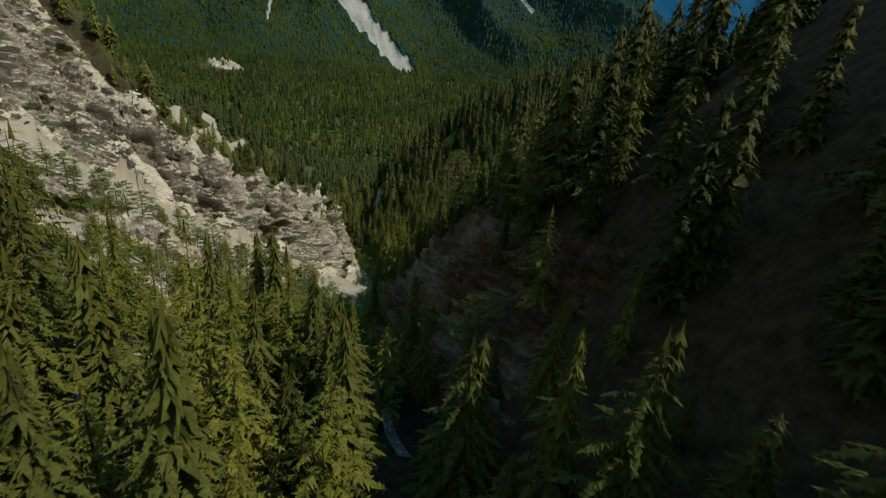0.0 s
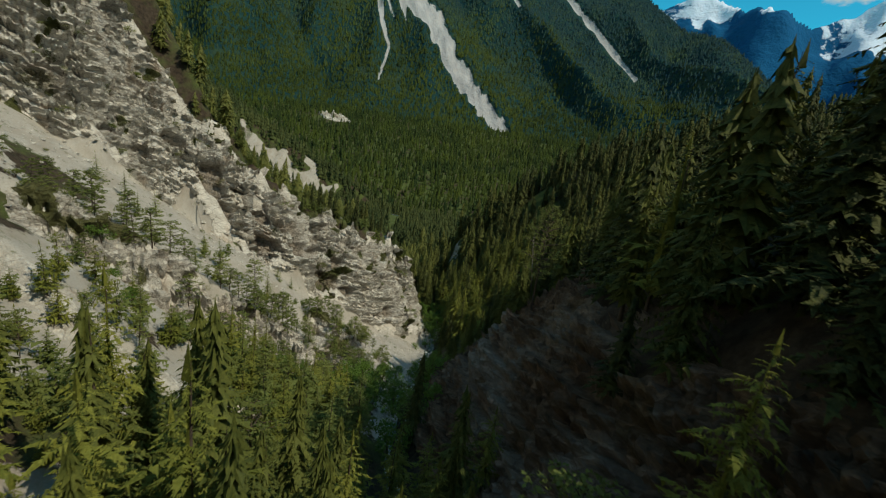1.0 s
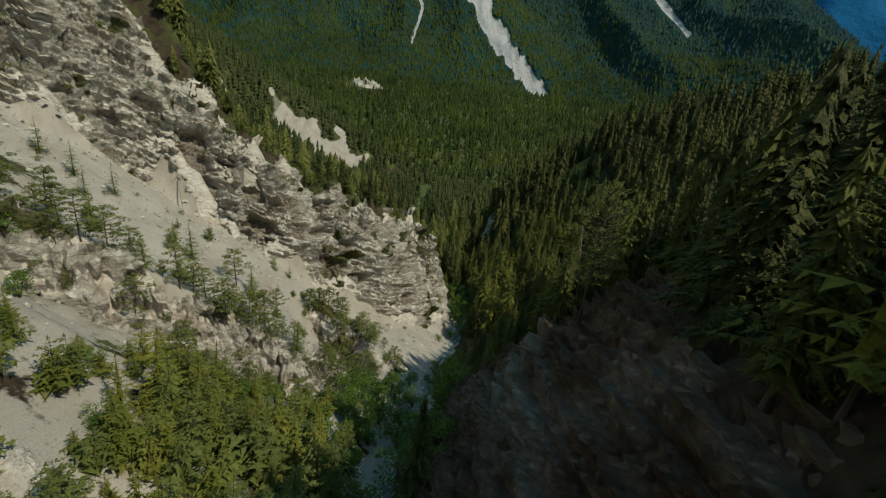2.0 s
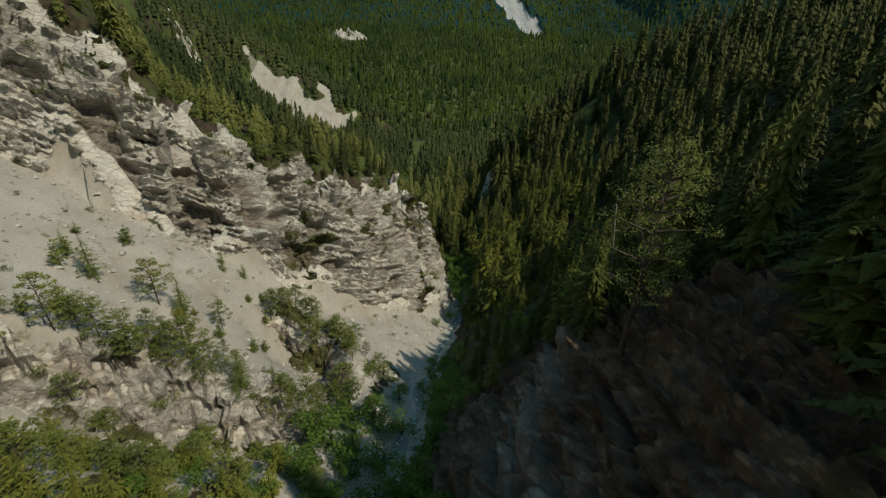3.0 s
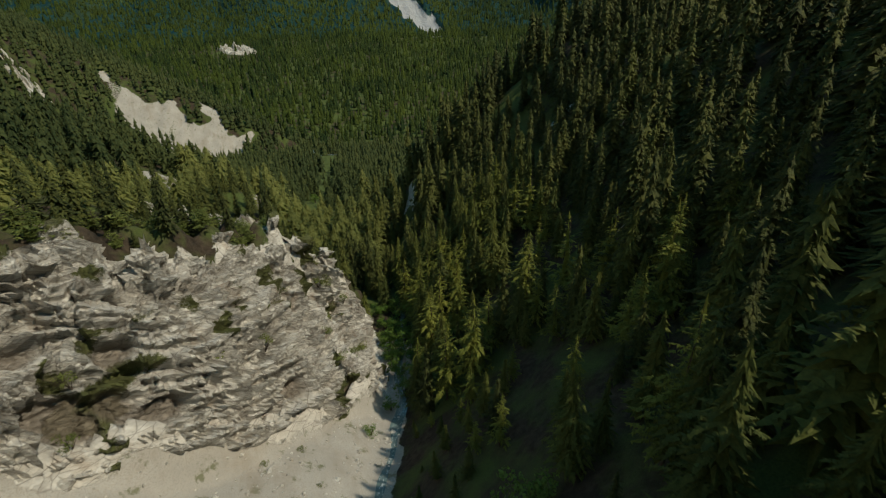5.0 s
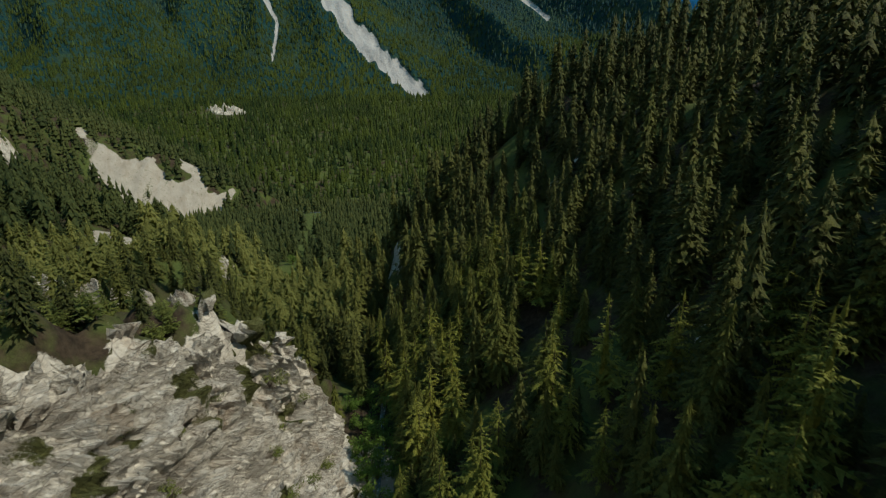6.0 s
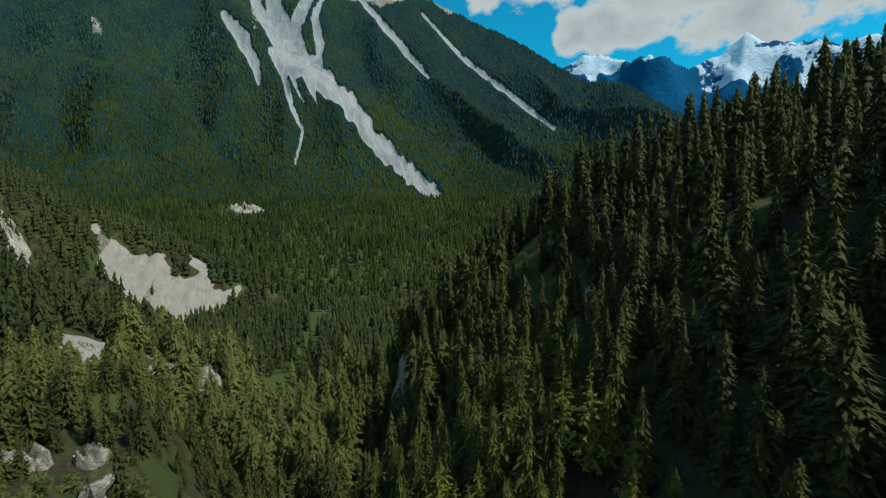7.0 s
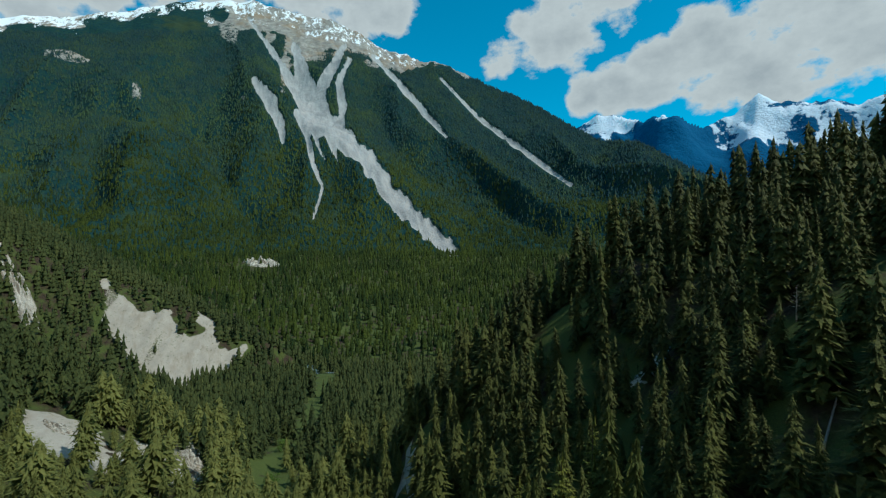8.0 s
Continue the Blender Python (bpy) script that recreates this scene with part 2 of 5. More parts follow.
def masks(x, y):
    """Bare rock, pale debris, and meadow, 0 to 1, over the plan."""
    x, y = np.asarray(x, float), np.asarray(y, float)
    xs, zs = stream_at(y)
    _, _, s, c = spur(x, y)
    n1, n2 = fbm(x / 14, y / 14, octaves=3, seed=41), fbm(x / 5, y / 5, octaves=3, seed=44)
    dl, dr = xs - x, x - xs
    rock = smooth(s + n2, -1.5, 1.0) * (1 - smooth(c + 2.2 * n2, -0.6, 2.2)) * (1 - smooth(y, 222, 240))
    wall = smooth(dr, 3, 6) * (1 - smooth(dr + 4 * n1, np.interp(y, (60, 95), (18, 29)), np.interp(y, (60, 95), (25, 36)))) * (1 - smooth(y + 3 * n2, 116, 123)) * smooth(y + 4 * n2, 30, 44)
    ribs = 0 * x
    for line, up, wide in RIBS:
        d, _ = to_line(x, y, line)
        ribs = np.maximum(ribs, smooth(-np.abs(d + 2.2) / 3.4 + 0.45 * n2, -0.95, -0.6) * smooth(up, 1, 5) * smooth(x, line[0][0] - 4, line[0][0] + 4) * (1 - smooth(x, line[-1][0] - 2, line[-1][0] + 3)))
    slab = np.exp(-(((y - 188 - 0.25 * (x - 20)) / 1.8) ** 2 + ((x - 23) / 6) ** 2)) + np.exp(-(((x - 25) / 5) ** 2 + ((y - 284) / 4) ** 2)) + np.exp(-(((x + 40) / 4) ** 2 + ((y - 322) / 5) ** 2))
    rock = np.maximum.reduce([rock, wall, ribs, smooth(slab + 0.3 * n2, 0.45, 0.7)])
    # debris: the long white slope below the crag, the stream bed, bare scars on the hillside
    white = smooth(dl + 3 * n2, 5, 12) * smooth(y + 8 * n1, 84, 96) * (1 - smooth(s, -1, 2)) * (1 - smooth(y, 190, 205)) * (x > -240)
    tongue = smooth(y + 3 * n1, 138, 146) * (1 - smooth(s, -1, 2)) * (dl > 0) * (y < 205)
    bed = np.where(dl > 0, 1 - smooth(dl + 2.5 * n2, 4.5, 8), 1 - smooth(dr + 1.2 * n2, 1.2, 2.8)) * smooth(y, 80, 92) * (1 - smooth(y, 205, 230))
    scar = 0 * x
    for outline, rag in BARE:
        scar = np.maximum(scar, smooth(inside(x, y, outline) + rag * n2 + rag * n1, -1.0, 1.0))
    # Soil streaks draw the scar's shaded grooves in colour.
    scar = scar * (1 - 0.5 * smooth(vnoise(x / 5, y / 45, seed=55), 0.1, 0.6) * smooth(y, 480, 520))
    bank = 0.72 * smooth(fbm(x / 9, y / 9, octaves=3, seed=47), -0.35, 0.25) * (dl > 5) * (y < 126) * (y > 5) * (1 - smooth(s, -4, 0))
    debris = np.maximum.reduce([white, tongue, bed, scar, bank])
    glade, _ = to_line(x, y, GLADE)
    meadow = np.maximum(0.7 * smooth(n1, 0.1, 0.7), 1.6 * (1 - smooth(np.abs(glade) + 9 * n1, 4, 10)))
    meadow = np.maximum(meadow, 1.3 * smooth(np.exp(-(((x - 9) / 8) ** 2 + ((y - 300) / 9) ** 2)) + 0.2 * n1, 0.4, 0.7))
    meadow = np.maximum(meadow, 0.12 * smooth(y, 225, 260) * (dl > 0))
    meadow = np.maximum(meadow, 0.75 * smooth(y, 235, 265) * (dr > 0) * smooth(n1 + 0.5 * n2, -0.5, 0.3))
    return np.clip(rock, 0, 1), np.clip(debris, 0, 1), np.clip(meadow, 0, 1.6)

# ---------------------------------------------------------------- materials
class Mat:
    """A short hand for node materials."""

    def __init__(self, name, rough=0.9, spec=0.25):
        self.m = bpy.data.materials.new(name)
        self.m.use_nodes = True
        self.n, self.l = self.m.node_tree.nodes, self.m.node_tree.links
        self.b = self.n["Principled BSDF"]
        self.b.inputs["Roughness"].default_value = rough
        self.b.inputs["Specular IOR Level"].default_value = spec
        self.co = self.n.new("ShaderNodeTexCoord").outputs["Object"]

    def put(self, sock, v):
        if isinstance(v, bpy.types.NodeSocket):
            self.l.new(v, sock)
        elif isinstance(v, (tuple, list)) and len(v) == 3 and sock.type == "RGBA":
            sock.default_value = (*v, 1)
        else:
            sock.default_value = v

    def noise(self, scale, detail=4.0, rough=0.6, stretch=None, tilt=(0, 0, 0), warp=0.0):
        vec = self.co
        if stretch:
            mp = self.n.new("ShaderNodeMapping")
            mp.vector_type = "TEXTURE"
            mp.inputs["Scale"].default_value = [1 / q for q in stretch]
            mp.inputs["Rotation"].default_value = [radians(a) for a in tilt]
            self.l.new(vec, mp.inputs["Vector"])
            vec = mp.outputs["Vector"]
        t = self.n.new("ShaderNodeTexNoise")
        t.inputs["Scale"].default_value, t.inputs["Detail"].default_value = scale, detail
        t.inputs["Roughness"].default_value, t.inputs["Distortion"].default_value = rough, warp
        self.l.new(vec, t.inputs["Vector"])
        return t.outputs["Fac"]

    def cells(self, scale, feature="DISTANCE_TO_EDGE", stretch=None):
        vec = self.co
        if stretch:
            mp = self.n.new("ShaderNodeMapping")
            mp.inputs["Scale"].default_value = stretch
            self.l.new(vec, mp.inputs["Vector"])
            vec = mp.outputs["Vector"]
        t = self.n.new("ShaderNodeTexVoronoi")
        t.feature = feature
        t.inputs["Scale"].default_value = scale
        self.l.new(vec, t.inputs["Vector"])
        return t.outputs["Distance"]

    def ramp(self, fac, a, b):
        r = self.n.new("ShaderNodeMapRange")
        r.inputs["From Min"].default_value, r.inputs["From Max"].default_value = a, b
        self.put(r.inputs["Value"], fac)
        return r.outputs["Result"]

    def mix(self, fac, a, b, how="MIX"):
        x = self.n.new("ShaderNodeMixRGB")
        x.blend_type = how
        self.put(x.inputs["Fac"], fac)
        self.put(x.inputs["Color1"], a)
        self.put(x.inputs["Color2"], b)
        return x.outputs["Color"]

    def math(self, op, a, b=0.0):
        x = self.n.new("ShaderNodeMath")
        x.operation = op
        self.put(x.inputs[0], a)
        self.put(x.inputs[1], b)
        return x.outputs["Value"]

    def attr(self, name):
        a = self.n.new("ShaderNodeAttribute")
        a.attribute_name = name
        sep = self.n.new("ShaderNodeSeparateColor")
        self.l.new(a.outputs["Color"], sep.inputs["Color"])
        return sep.outputs["Red"], sep.outputs["Green"], sep.outputs["Blue"]

    def color(self, v):
        self.put(self.b.inputs["Base Color"], v)
        return self

    def bump(self, h, strength=0.6, dist=0.3):
        bp = self.n.new("ShaderNodeBump")
        bp.inputs["Strength"].default_value, bp.inputs["Distance"].default_value = strength, dist
        self.put(bp.inputs["Height"], h)
        self.l.new(bp.outputs["Normal"], self.b.inputs["Normal"])
        return self


def pale_rock(k):
    """Colour and relief of the bedded pale limestone, with rusty and grey stains."""
    beds = k.noise(0.45, 7, 0.66, (0.6, 0.6, 1.5), (-13.6, 12.6, 0), 0.1)
    fine = k.noise(1.1, 7, 0.72, (0.7, 0.7, 1.6), (-13.6, 12.6, 0), 0.1)
    chips = k.cells(1.3, "F1", (0.8, 0.8, 1.5))
    grit = k.noise(4.5, 5, 0.7)
    stain = k.noise(0.09, 4, 0.6)
    rust = k.noise(0.16, 3, 0.6, (1.4, 1.4, 0.5))
    c = k.mix(k.ramp(beds, 0.36, 0.58), (0.45, 0.42, 0.365), (0.63, 0.605, 0.545))
    c = k.mix(k.math("MULTIPLY", k.ramp(grit, 0.42, 0.68), 0.35), c, (0.46, 0.425, 0.365))
    c = k.mix(k.math("MULTIPLY", k.ramp(stain, 0.52, 0.70), 0.35), c, (0.29, 0.28, 0.255))
    c = k.mix(k.math("MULTIPLY", k.ramp(rust, 0.58, 0.73), 0.6), c, (0.32, 0.225, 0.145))
    c = k.mix(k.math("MULTIPLY", k.ramp(fine, 0.41, 0.34), 0.6), c, (0.13, 0.11, 0.085))
    split = k.cells(0.42, "DISTANCE_TO_EDGE", (0.7, 0.7, 1.7))
    c = k.mix(k.math("MULTIPLY", k.ramp(k.math("ADD", split, k.math("MULTIPLY", grit, 0.06)), 0.075, 0.03), 0.55), c, (0.12, 0.10, 0.08))
    h = k.math("ADD", k.math("MULTIPLY", k.ramp(fine, 0.33, 0.55), 0.8), k.math("ADD", beds, k.math("MULTIPLY", grit, 0.3)))
    return c, k.math("SUBTRACT", h, k.math("MULTIPLY", chips, 0.45))


def ground_material():
    k = Mat("mountain ground")
    r, g, b = k.attr("cover")
    rock, relief = pale_rock(k)
    n1, n2, n3 = k.noise(0.12, 5, 0.6), k.noise(0.9, 5, 0.65), k.noise(5.0, 4, 0.65)
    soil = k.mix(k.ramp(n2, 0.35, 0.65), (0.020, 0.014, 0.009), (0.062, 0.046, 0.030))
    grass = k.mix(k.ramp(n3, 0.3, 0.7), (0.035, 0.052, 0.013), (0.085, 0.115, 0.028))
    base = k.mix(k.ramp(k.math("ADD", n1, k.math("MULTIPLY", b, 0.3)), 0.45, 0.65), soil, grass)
    sand = k.mix(k.ramp(n1, 0.3, 0.7), (0.31, 0.29, 0.252), (0.415, 0.392, 0.346))
    sand = k.mix(k.math("MULTIPLY", k.ramp(n3, 0.52, 0.40), 0.75), sand, (0.29, 0.27, 0.235))
    sand = k.mix(k.math("MULTIPLY", k.ramp(k.noise(0.35, 6, 0.7), 0.58, 0.66), 0.75), sand, (0.10, 0.11, 0.045))
    # Brown streaks put the shade of erosion flutes into the sand colour.
    flute_shade = k.noise(0.16, 5, 0.7, (1.0, 0.35, 0.35), (0, 0, 25))
    sand = k.mix(k.math("MULTIPLY", k.ramp(flute_shade, 0.5, 0.68), 0.6), sand, (0.25, 0.21, 0.16))
    edge = k.math("MULTIPLY", k.math("SUBTRACT", n2, 0.5), 0.9)
    c = k.mix(k.ramp(k.math("ADD", g, edge), 0.42, 0.58), base, sand)
    stony = k.ramp(k.math("ADD", r, edge), 0.42, 0.58)
    c = k.mix(stony, c, rock)
    k.color(c).bump(k.math("ADD", k.math("MULTIPLY", relief, stony), k.math("MULTIPLY", n3, 0.5)), 0.7, 0.3)
    return k.m


def cliff_material():
    k = Mat("bedded limestone")
    r, g, b = k.attr("cover")
    rock, relief = pale_rock(k)
    n2 = k.noise(2.2, 6, 0.7)
    moss = k.mix(n2, (0.05, 0.06, 0.018), (0.12, 0.125, 0.045))
    c = k.mix(k.ramp(k.math("ADD", g, k.math("MULTIPLY", k.math("SUBTRACT", n2, 0.5), 1.6)), 0.40, 0.72), rock, moss)
    # Brown of the gorge wall, darkened to hold some of its shade.
    shaded_brown = k.mix(k.ramp(k.noise(0.5, 5), 0.3, 0.7), (0.040, 0.025, 0.017), (0.19, 0.125, 0.08))
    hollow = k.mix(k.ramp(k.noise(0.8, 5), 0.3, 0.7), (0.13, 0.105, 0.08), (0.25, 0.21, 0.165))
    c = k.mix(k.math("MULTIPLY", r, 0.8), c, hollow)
    c = k.mix(b, c, shaded_brown)
    k.color(c).bump(relief, 0.9, 0.4)
    return k.m


def mountain_material():
    k = Mat("far mountain", 0.9, 0.05)
    r, g, b = k.attr("cover")
    n1, n2, n3 = k.noise(0.006, 6, 0.65), k.noise(0.03, 6, 0.7), k.noise(0.09, 3, 0.6)
    # Distance haze is mixed into the forest's base colour as blue.
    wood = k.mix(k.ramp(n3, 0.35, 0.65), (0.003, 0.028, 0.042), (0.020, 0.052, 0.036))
    wood = k.mix(k.math("MULTIPLY", k.ramp(n1, 0.5, 0.65), 0.6), wood, (0.045, 0.06, 0.02))
    streak = k.noise(0.022, 6, 0.7, (2.6, 0.45, 0.45), (0, 0, 25))
    rock = k.mix(k.ramp(n2, 0.35, 0.65), (0.17, 0.155, 0.14), (0.36, 0.34, 0.31))
    rock = k.mix(k.math("MULTIPLY", k.ramp(n1, 0.5, 0.62), 0.7), rock, (0.27, 0.19, 0.12))
    scree = k.mix(k.ramp(streak, 0.35, 0.65), (0.27, 0.275, 0.28), (0.40, 0.40, 0.395))
    edge = k.math("MULTIPLY", k.math("SUBTRACT", n2, 0.5), 1.1)
    c = k.mix(k.ramp(k.math("ADD", b, edge), 0.42, 0.58), wood, rock)
    c = k.mix(k.ramp(k.math("ADD", r, k.math("MULTIPLY", k.math("SUBTRACT", streak, 0.5), 1.7)), 0.46, 0.60), c, scree)
    patchy = k.math("MULTIPLY", k.math("SUBTRACT", k.noise(0.014, 6, 0.75, (2.2, 0.8, 0.8), (0, 0, 25)), 0.5), k.math("MULTIPLY", k.ramp(g, 0.05, 0.3), 3.4))
    c = k.mix(k.ramp(k.math("ADD", g, patchy), 0.55, 0.68), c, (0.80, 0.83, 0.88))
    k.color(c).bump(n2, 0.6, 14.0)
    return k.m


def range_material():
    k = Mat("haze-blue distant range", 0.9, 0.05)
    r, g, b = k.attr("cover")
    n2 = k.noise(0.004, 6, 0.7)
    # Haze put into the colours: saturated blue woods, bluish dimmed snow.
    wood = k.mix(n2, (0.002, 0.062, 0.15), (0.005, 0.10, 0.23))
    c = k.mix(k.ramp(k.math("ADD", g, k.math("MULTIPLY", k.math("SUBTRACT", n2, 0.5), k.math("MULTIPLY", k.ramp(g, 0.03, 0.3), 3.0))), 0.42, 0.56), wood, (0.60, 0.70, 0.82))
    k.color(c).bump(n2, 0.7, 60.0)
    return k.m


def leaf_material(name, dark, light, by_object=True, through=0.25, gloss=0.2, tufts=60.0, relief=0.02):
    k = Mat(name, 0.75, gloss)
    if by_object:
        tint = k.n.new("ShaderNodeObjectInfo").outputs["Random"]
    else:
        tint = k.attr("tint")[0]
    n, tuft = k.noise(0.9 if not by_object else 12.0, 3, 0.6), k.noise(tufts, 3, 0.7)
    c = k.mix(k.math("ADD", k.math("MULTIPLY", tint, 0.5), k.math("ADD", k.math("MULTIPLY", k.ramp(n, 0.3, 0.7), 0.2), k.math("MULTIPLY", k.ramp(tuft, 0.4, 0.62), 0.4))), dark, light)
    k.color(c).bump(tuft, 0.9, relief)
    tr = k.n.new("ShaderNodeBsdfTranslucent")
    k.l.new(c, tr.inputs["Color"])
    ms = k.n.new("ShaderNodeMixShader")
    ms.inputs["Fac"].default_value = through
    k.l.new(k.b.outputs["BSDF"], ms.inputs[1])
    k.l.new(tr.outputs["BSDF"], ms.inputs[2])
    k.l.new(ms.outputs["Shader"], k.n["Material Output"].inputs["Surface"])
    return k.m


def bark_material(name, dark, light):
    k = Mat(name)
    n = k.noise(6, 5, 0.65, (1, 1, 0.25))
    k.color(k.mix(k.ramp(n, 0.3, 0.7), dark, light)).bump(n, 0.6, 0.03)
    return k.m


def water_material():
    k = Mat("clear mountain water", 0.12, 0.5)
    n = k.noise(1.6, 5, 0.7, (1.5, 0.6, 1))
    foam = k.ramp(n, 0.55, 0.66)
    k.color(k.mix(foam, (0.13, 0.19, 0.19), (0.60, 0.64, 0.64)))
    k.put(k.b.inputs["Roughness"], k.math("ADD", k.math("MULTIPLY", foam, 0.5), 0.12))
    k.bump(n, 0.5, 0.08)
    return k.m


GROUND, CLIFF, MOUNTAIN, RANGE, WATER = ground_material(), cliff_material(), mountain_material(), range_material(), water_material()
SPRUCE = leaf_material("spruce needles", (0.028, 0.044, 0.011), (0.125, 0.138, 0.030), True, 0.15)
LARCH = leaf_material("larch needles", (0.070, 0.090, 0.016), (0.215, 0.222, 0.042), True, 0.22)
PINE = leaf_material("pine needles", (0.086, 0.118, 0.031), (0.225, 0.258, 0.075), True, 0.42)
BROADLEAF = leaf_material("fresh leaves", (0.075, 0.15, 0.024), (0.165, 0.25, 0.055), True, 0.42)
PINEWOODS = leaf_material("pinewood needles", (0.100, 0.120, 0.034), (0.255, 0.270, 0.082), False, 0.42, tufts=1.1, relief=0.5)
WOODS = leaf_material("woodland needles", (0.016, 0.026, 0.009), (0.102, 0.112, 0.026), False, 0.12, tufts=1.1, relief=0.5)
FARWOODS = leaf_material("far woodland", (0.020, 0.038, 0.013), (0.092, 0.112, 0.034), False, 0.3, tufts=0.7, relief=0.8)
# The blue dark tone paints air haze onto the mountain's needles.
HIGHWOODS = leaf_material("haze-tinted mountain woodland", (0.001, 0.029, 0.066), (0.070, 0.108, 0.031), False, 0.1, 0.03, tufts=0.25, relief=3.0)
VALLEYWOODS = leaf_material("valley woodland", (0.003, 0.017, 0.011), (0.068, 0.092, 0.018), False, 0.15, 0.05, tufts=0.5, relief=2.0)
BARK = bark_material("spruce bark", (0.035, 0.025, 0.018), (0.12, 0.095, 0.075))
GREYWOOD = bark_material("weathered dead wood", (0.16, 0.14, 0.12), (0.36, 0.33, 0.29))


# ---------------------------------------------------------------- meshes from arrays
def tri_mesh(name, v, f, mat, attrs=(), flat=True):
    v, f = np.asarray(v, np.float32), np.asarray(f, np.int32)
    me = bpy.data.meshes.new(name)
    me.vertices.add(len(v))
    me.vertices.foreach_set("co", v.ravel())
    me.loops.add(f.size)
    me.loops.foreach_set("vertex_index", f.ravel())
    me.polygons.add(len(f))
    me.polygons.foreach_set("loop_start", np.arange(0, f.size, f.shape[1], dtype=np.int32))
    me.polygons.foreach_set("use_smooth", np.full(len(f), not flat))
    for aname, cols in attrs:
        at = me.color_attributes.new(aname, "FLOAT_COLOR", "POINT")
        rgba = np.ones((len(v), 4), np.float32)
        rgba[:, :cols.shape[1]] = cols
        at.data.foreach_set("color", rgba.ravel())
    me.update(calc_edges=True)
    me.materials.append(mat)
    return me


def grid_faces(nx, ny):
    i = np.arange((nx - 1) * (ny - 1))
    a = (i // (nx - 1)) * nx + i % (nx - 1)
    return np.stack([a, a + 1, a + nx + 1, a + nx], 1)


# ---------------------------------------------------------------- the ground sheet
def steps(parts):
    """Coordinates from (start, end, step) runs."""
    out = []
    for a, b, n in parts:
        out += list(np.linspace(a, b, max(2, int(round(abs(b - a) / n)) + 1))[:-1])
    return np.array(out + [parts[-1][1]])


gx = steps([(-4800, -1500, 220), (-1500, -600, 45), (-600, -430, 12), (-430, -255, 4), (-255, -130, 3.5), (-130, 60, 1.25), (60, 160, 3), (160, 500, 14), (500, 1500, 60), (1500, 4800, 250)])
gy = steps([(-600, -120, 40), (-120, -30, 5), (-30, 230, 1.3), (230, 380, 2.6), (380, 520, 6), (520, 660, 4), (660, 700, 6), (700, 1400, 20), (1400, 4900, 200)])
X, Y = np.meshgrid(gx, gy)
Z = height(X, Y)
rk, db, md = masks(X, Y)
rk = np.where((X > stream_at(Y)[0]) & (Y < 130), 0.0, rk)      # soil alone beside the wall; its dark tone carries part of the shade
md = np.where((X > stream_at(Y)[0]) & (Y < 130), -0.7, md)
FACES = [((-102, 72), 47, 175, 75), ((-80, 50), 25, 75, 85), ((26, 5), 90, 125, 50)]      # corner, turn, length and depth of the laid-on rock faces
under = 0 * X
for (ox, oy), turn_, long_, deep_ in FACES:
    ct, st = math.cos(radians(turn_)), math.sin(radians(turn_))
    pp, qq = (X - ox) * ct + (Y - oy) * st, -(X - ox) * st + (Y - oy) * ct
    under = np.maximum(under, smooth(np.minimum.reduce([pp, long_ - pp, qq, deep_ - qq]), 2, 5))
rk_true = masks(X, Y)[0]
side = np.abs(X - stream_at(Y)[0])
ribbed = (X < stream_at(Y)[0]) & (spur(X, Y)[2] <= -4)
_, _, s_, c_ = spur(X, Y)
sunk = np.where(X > stream_at(Y)[0], smooth(rk_true, 0.6, 0.9), np.where(ribbed, smooth(rk_true, 0.85, 1.0), smooth(s_, 2.0, 5.5) * (1 - smooth(c_, -4.0, -0.5))))
under = under * sunk * smooth(side, 5, 8) * (Y < 232) * (X > -160)
Z = Z - np.where(ribbed, 3.0, np.where(X > stream_at(Y)[0], 8.0, 15.0)) * under
gv = np.stack([X.ravel(), Y.ravel(), Z.ravel()], 1)
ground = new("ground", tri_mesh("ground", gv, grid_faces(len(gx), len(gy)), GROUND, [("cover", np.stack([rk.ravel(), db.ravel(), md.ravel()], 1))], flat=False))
tagged(ground, "steep alpine valley floor of soil, grass and pale debris", "ground", kind="structure")


# brown overhung hollows in the faces: place and radius
RECESSES = [(-65, 144.5, 58, 5.0), (-62.8, 144.4, 53, 4.6), (-69.4, 137, 54.6, 4.4), (-59.5, 148, 44.4, 4.2), (-54.3, 152.6, 40.7, 5.0), (-51, 155, 38, 4.2), (-42, 173, 26, 4.0), (-36, 193, 18, 4.2), (-34.3, 184, 15.5, 4.2), (-35, 188, 21, 3.6),
            (-76, 138.6, 66.5, 4.8), (-73, 138.6, 61.5, 4.6), (-56.7, 157, 46.7, 3.6), (-62.6, 150, 51, 3.2), (-85.9, 132.7, 73.6, 5.4), (-81, 130.4, 64, 5.4), (-84, 131, 69, 5.0), (-57.7, 148.8, 40.9, 3.8), (-40, 170, 21, 3.4),
            (-57.2, 84.9, 66.3, 3.4), (-45, 97.7, 51, 4.0), (-45.5, 72.7, 62, 2.8), (-31.5, 107, 44, 3.0), (-49, 95, 53, 3.0)]


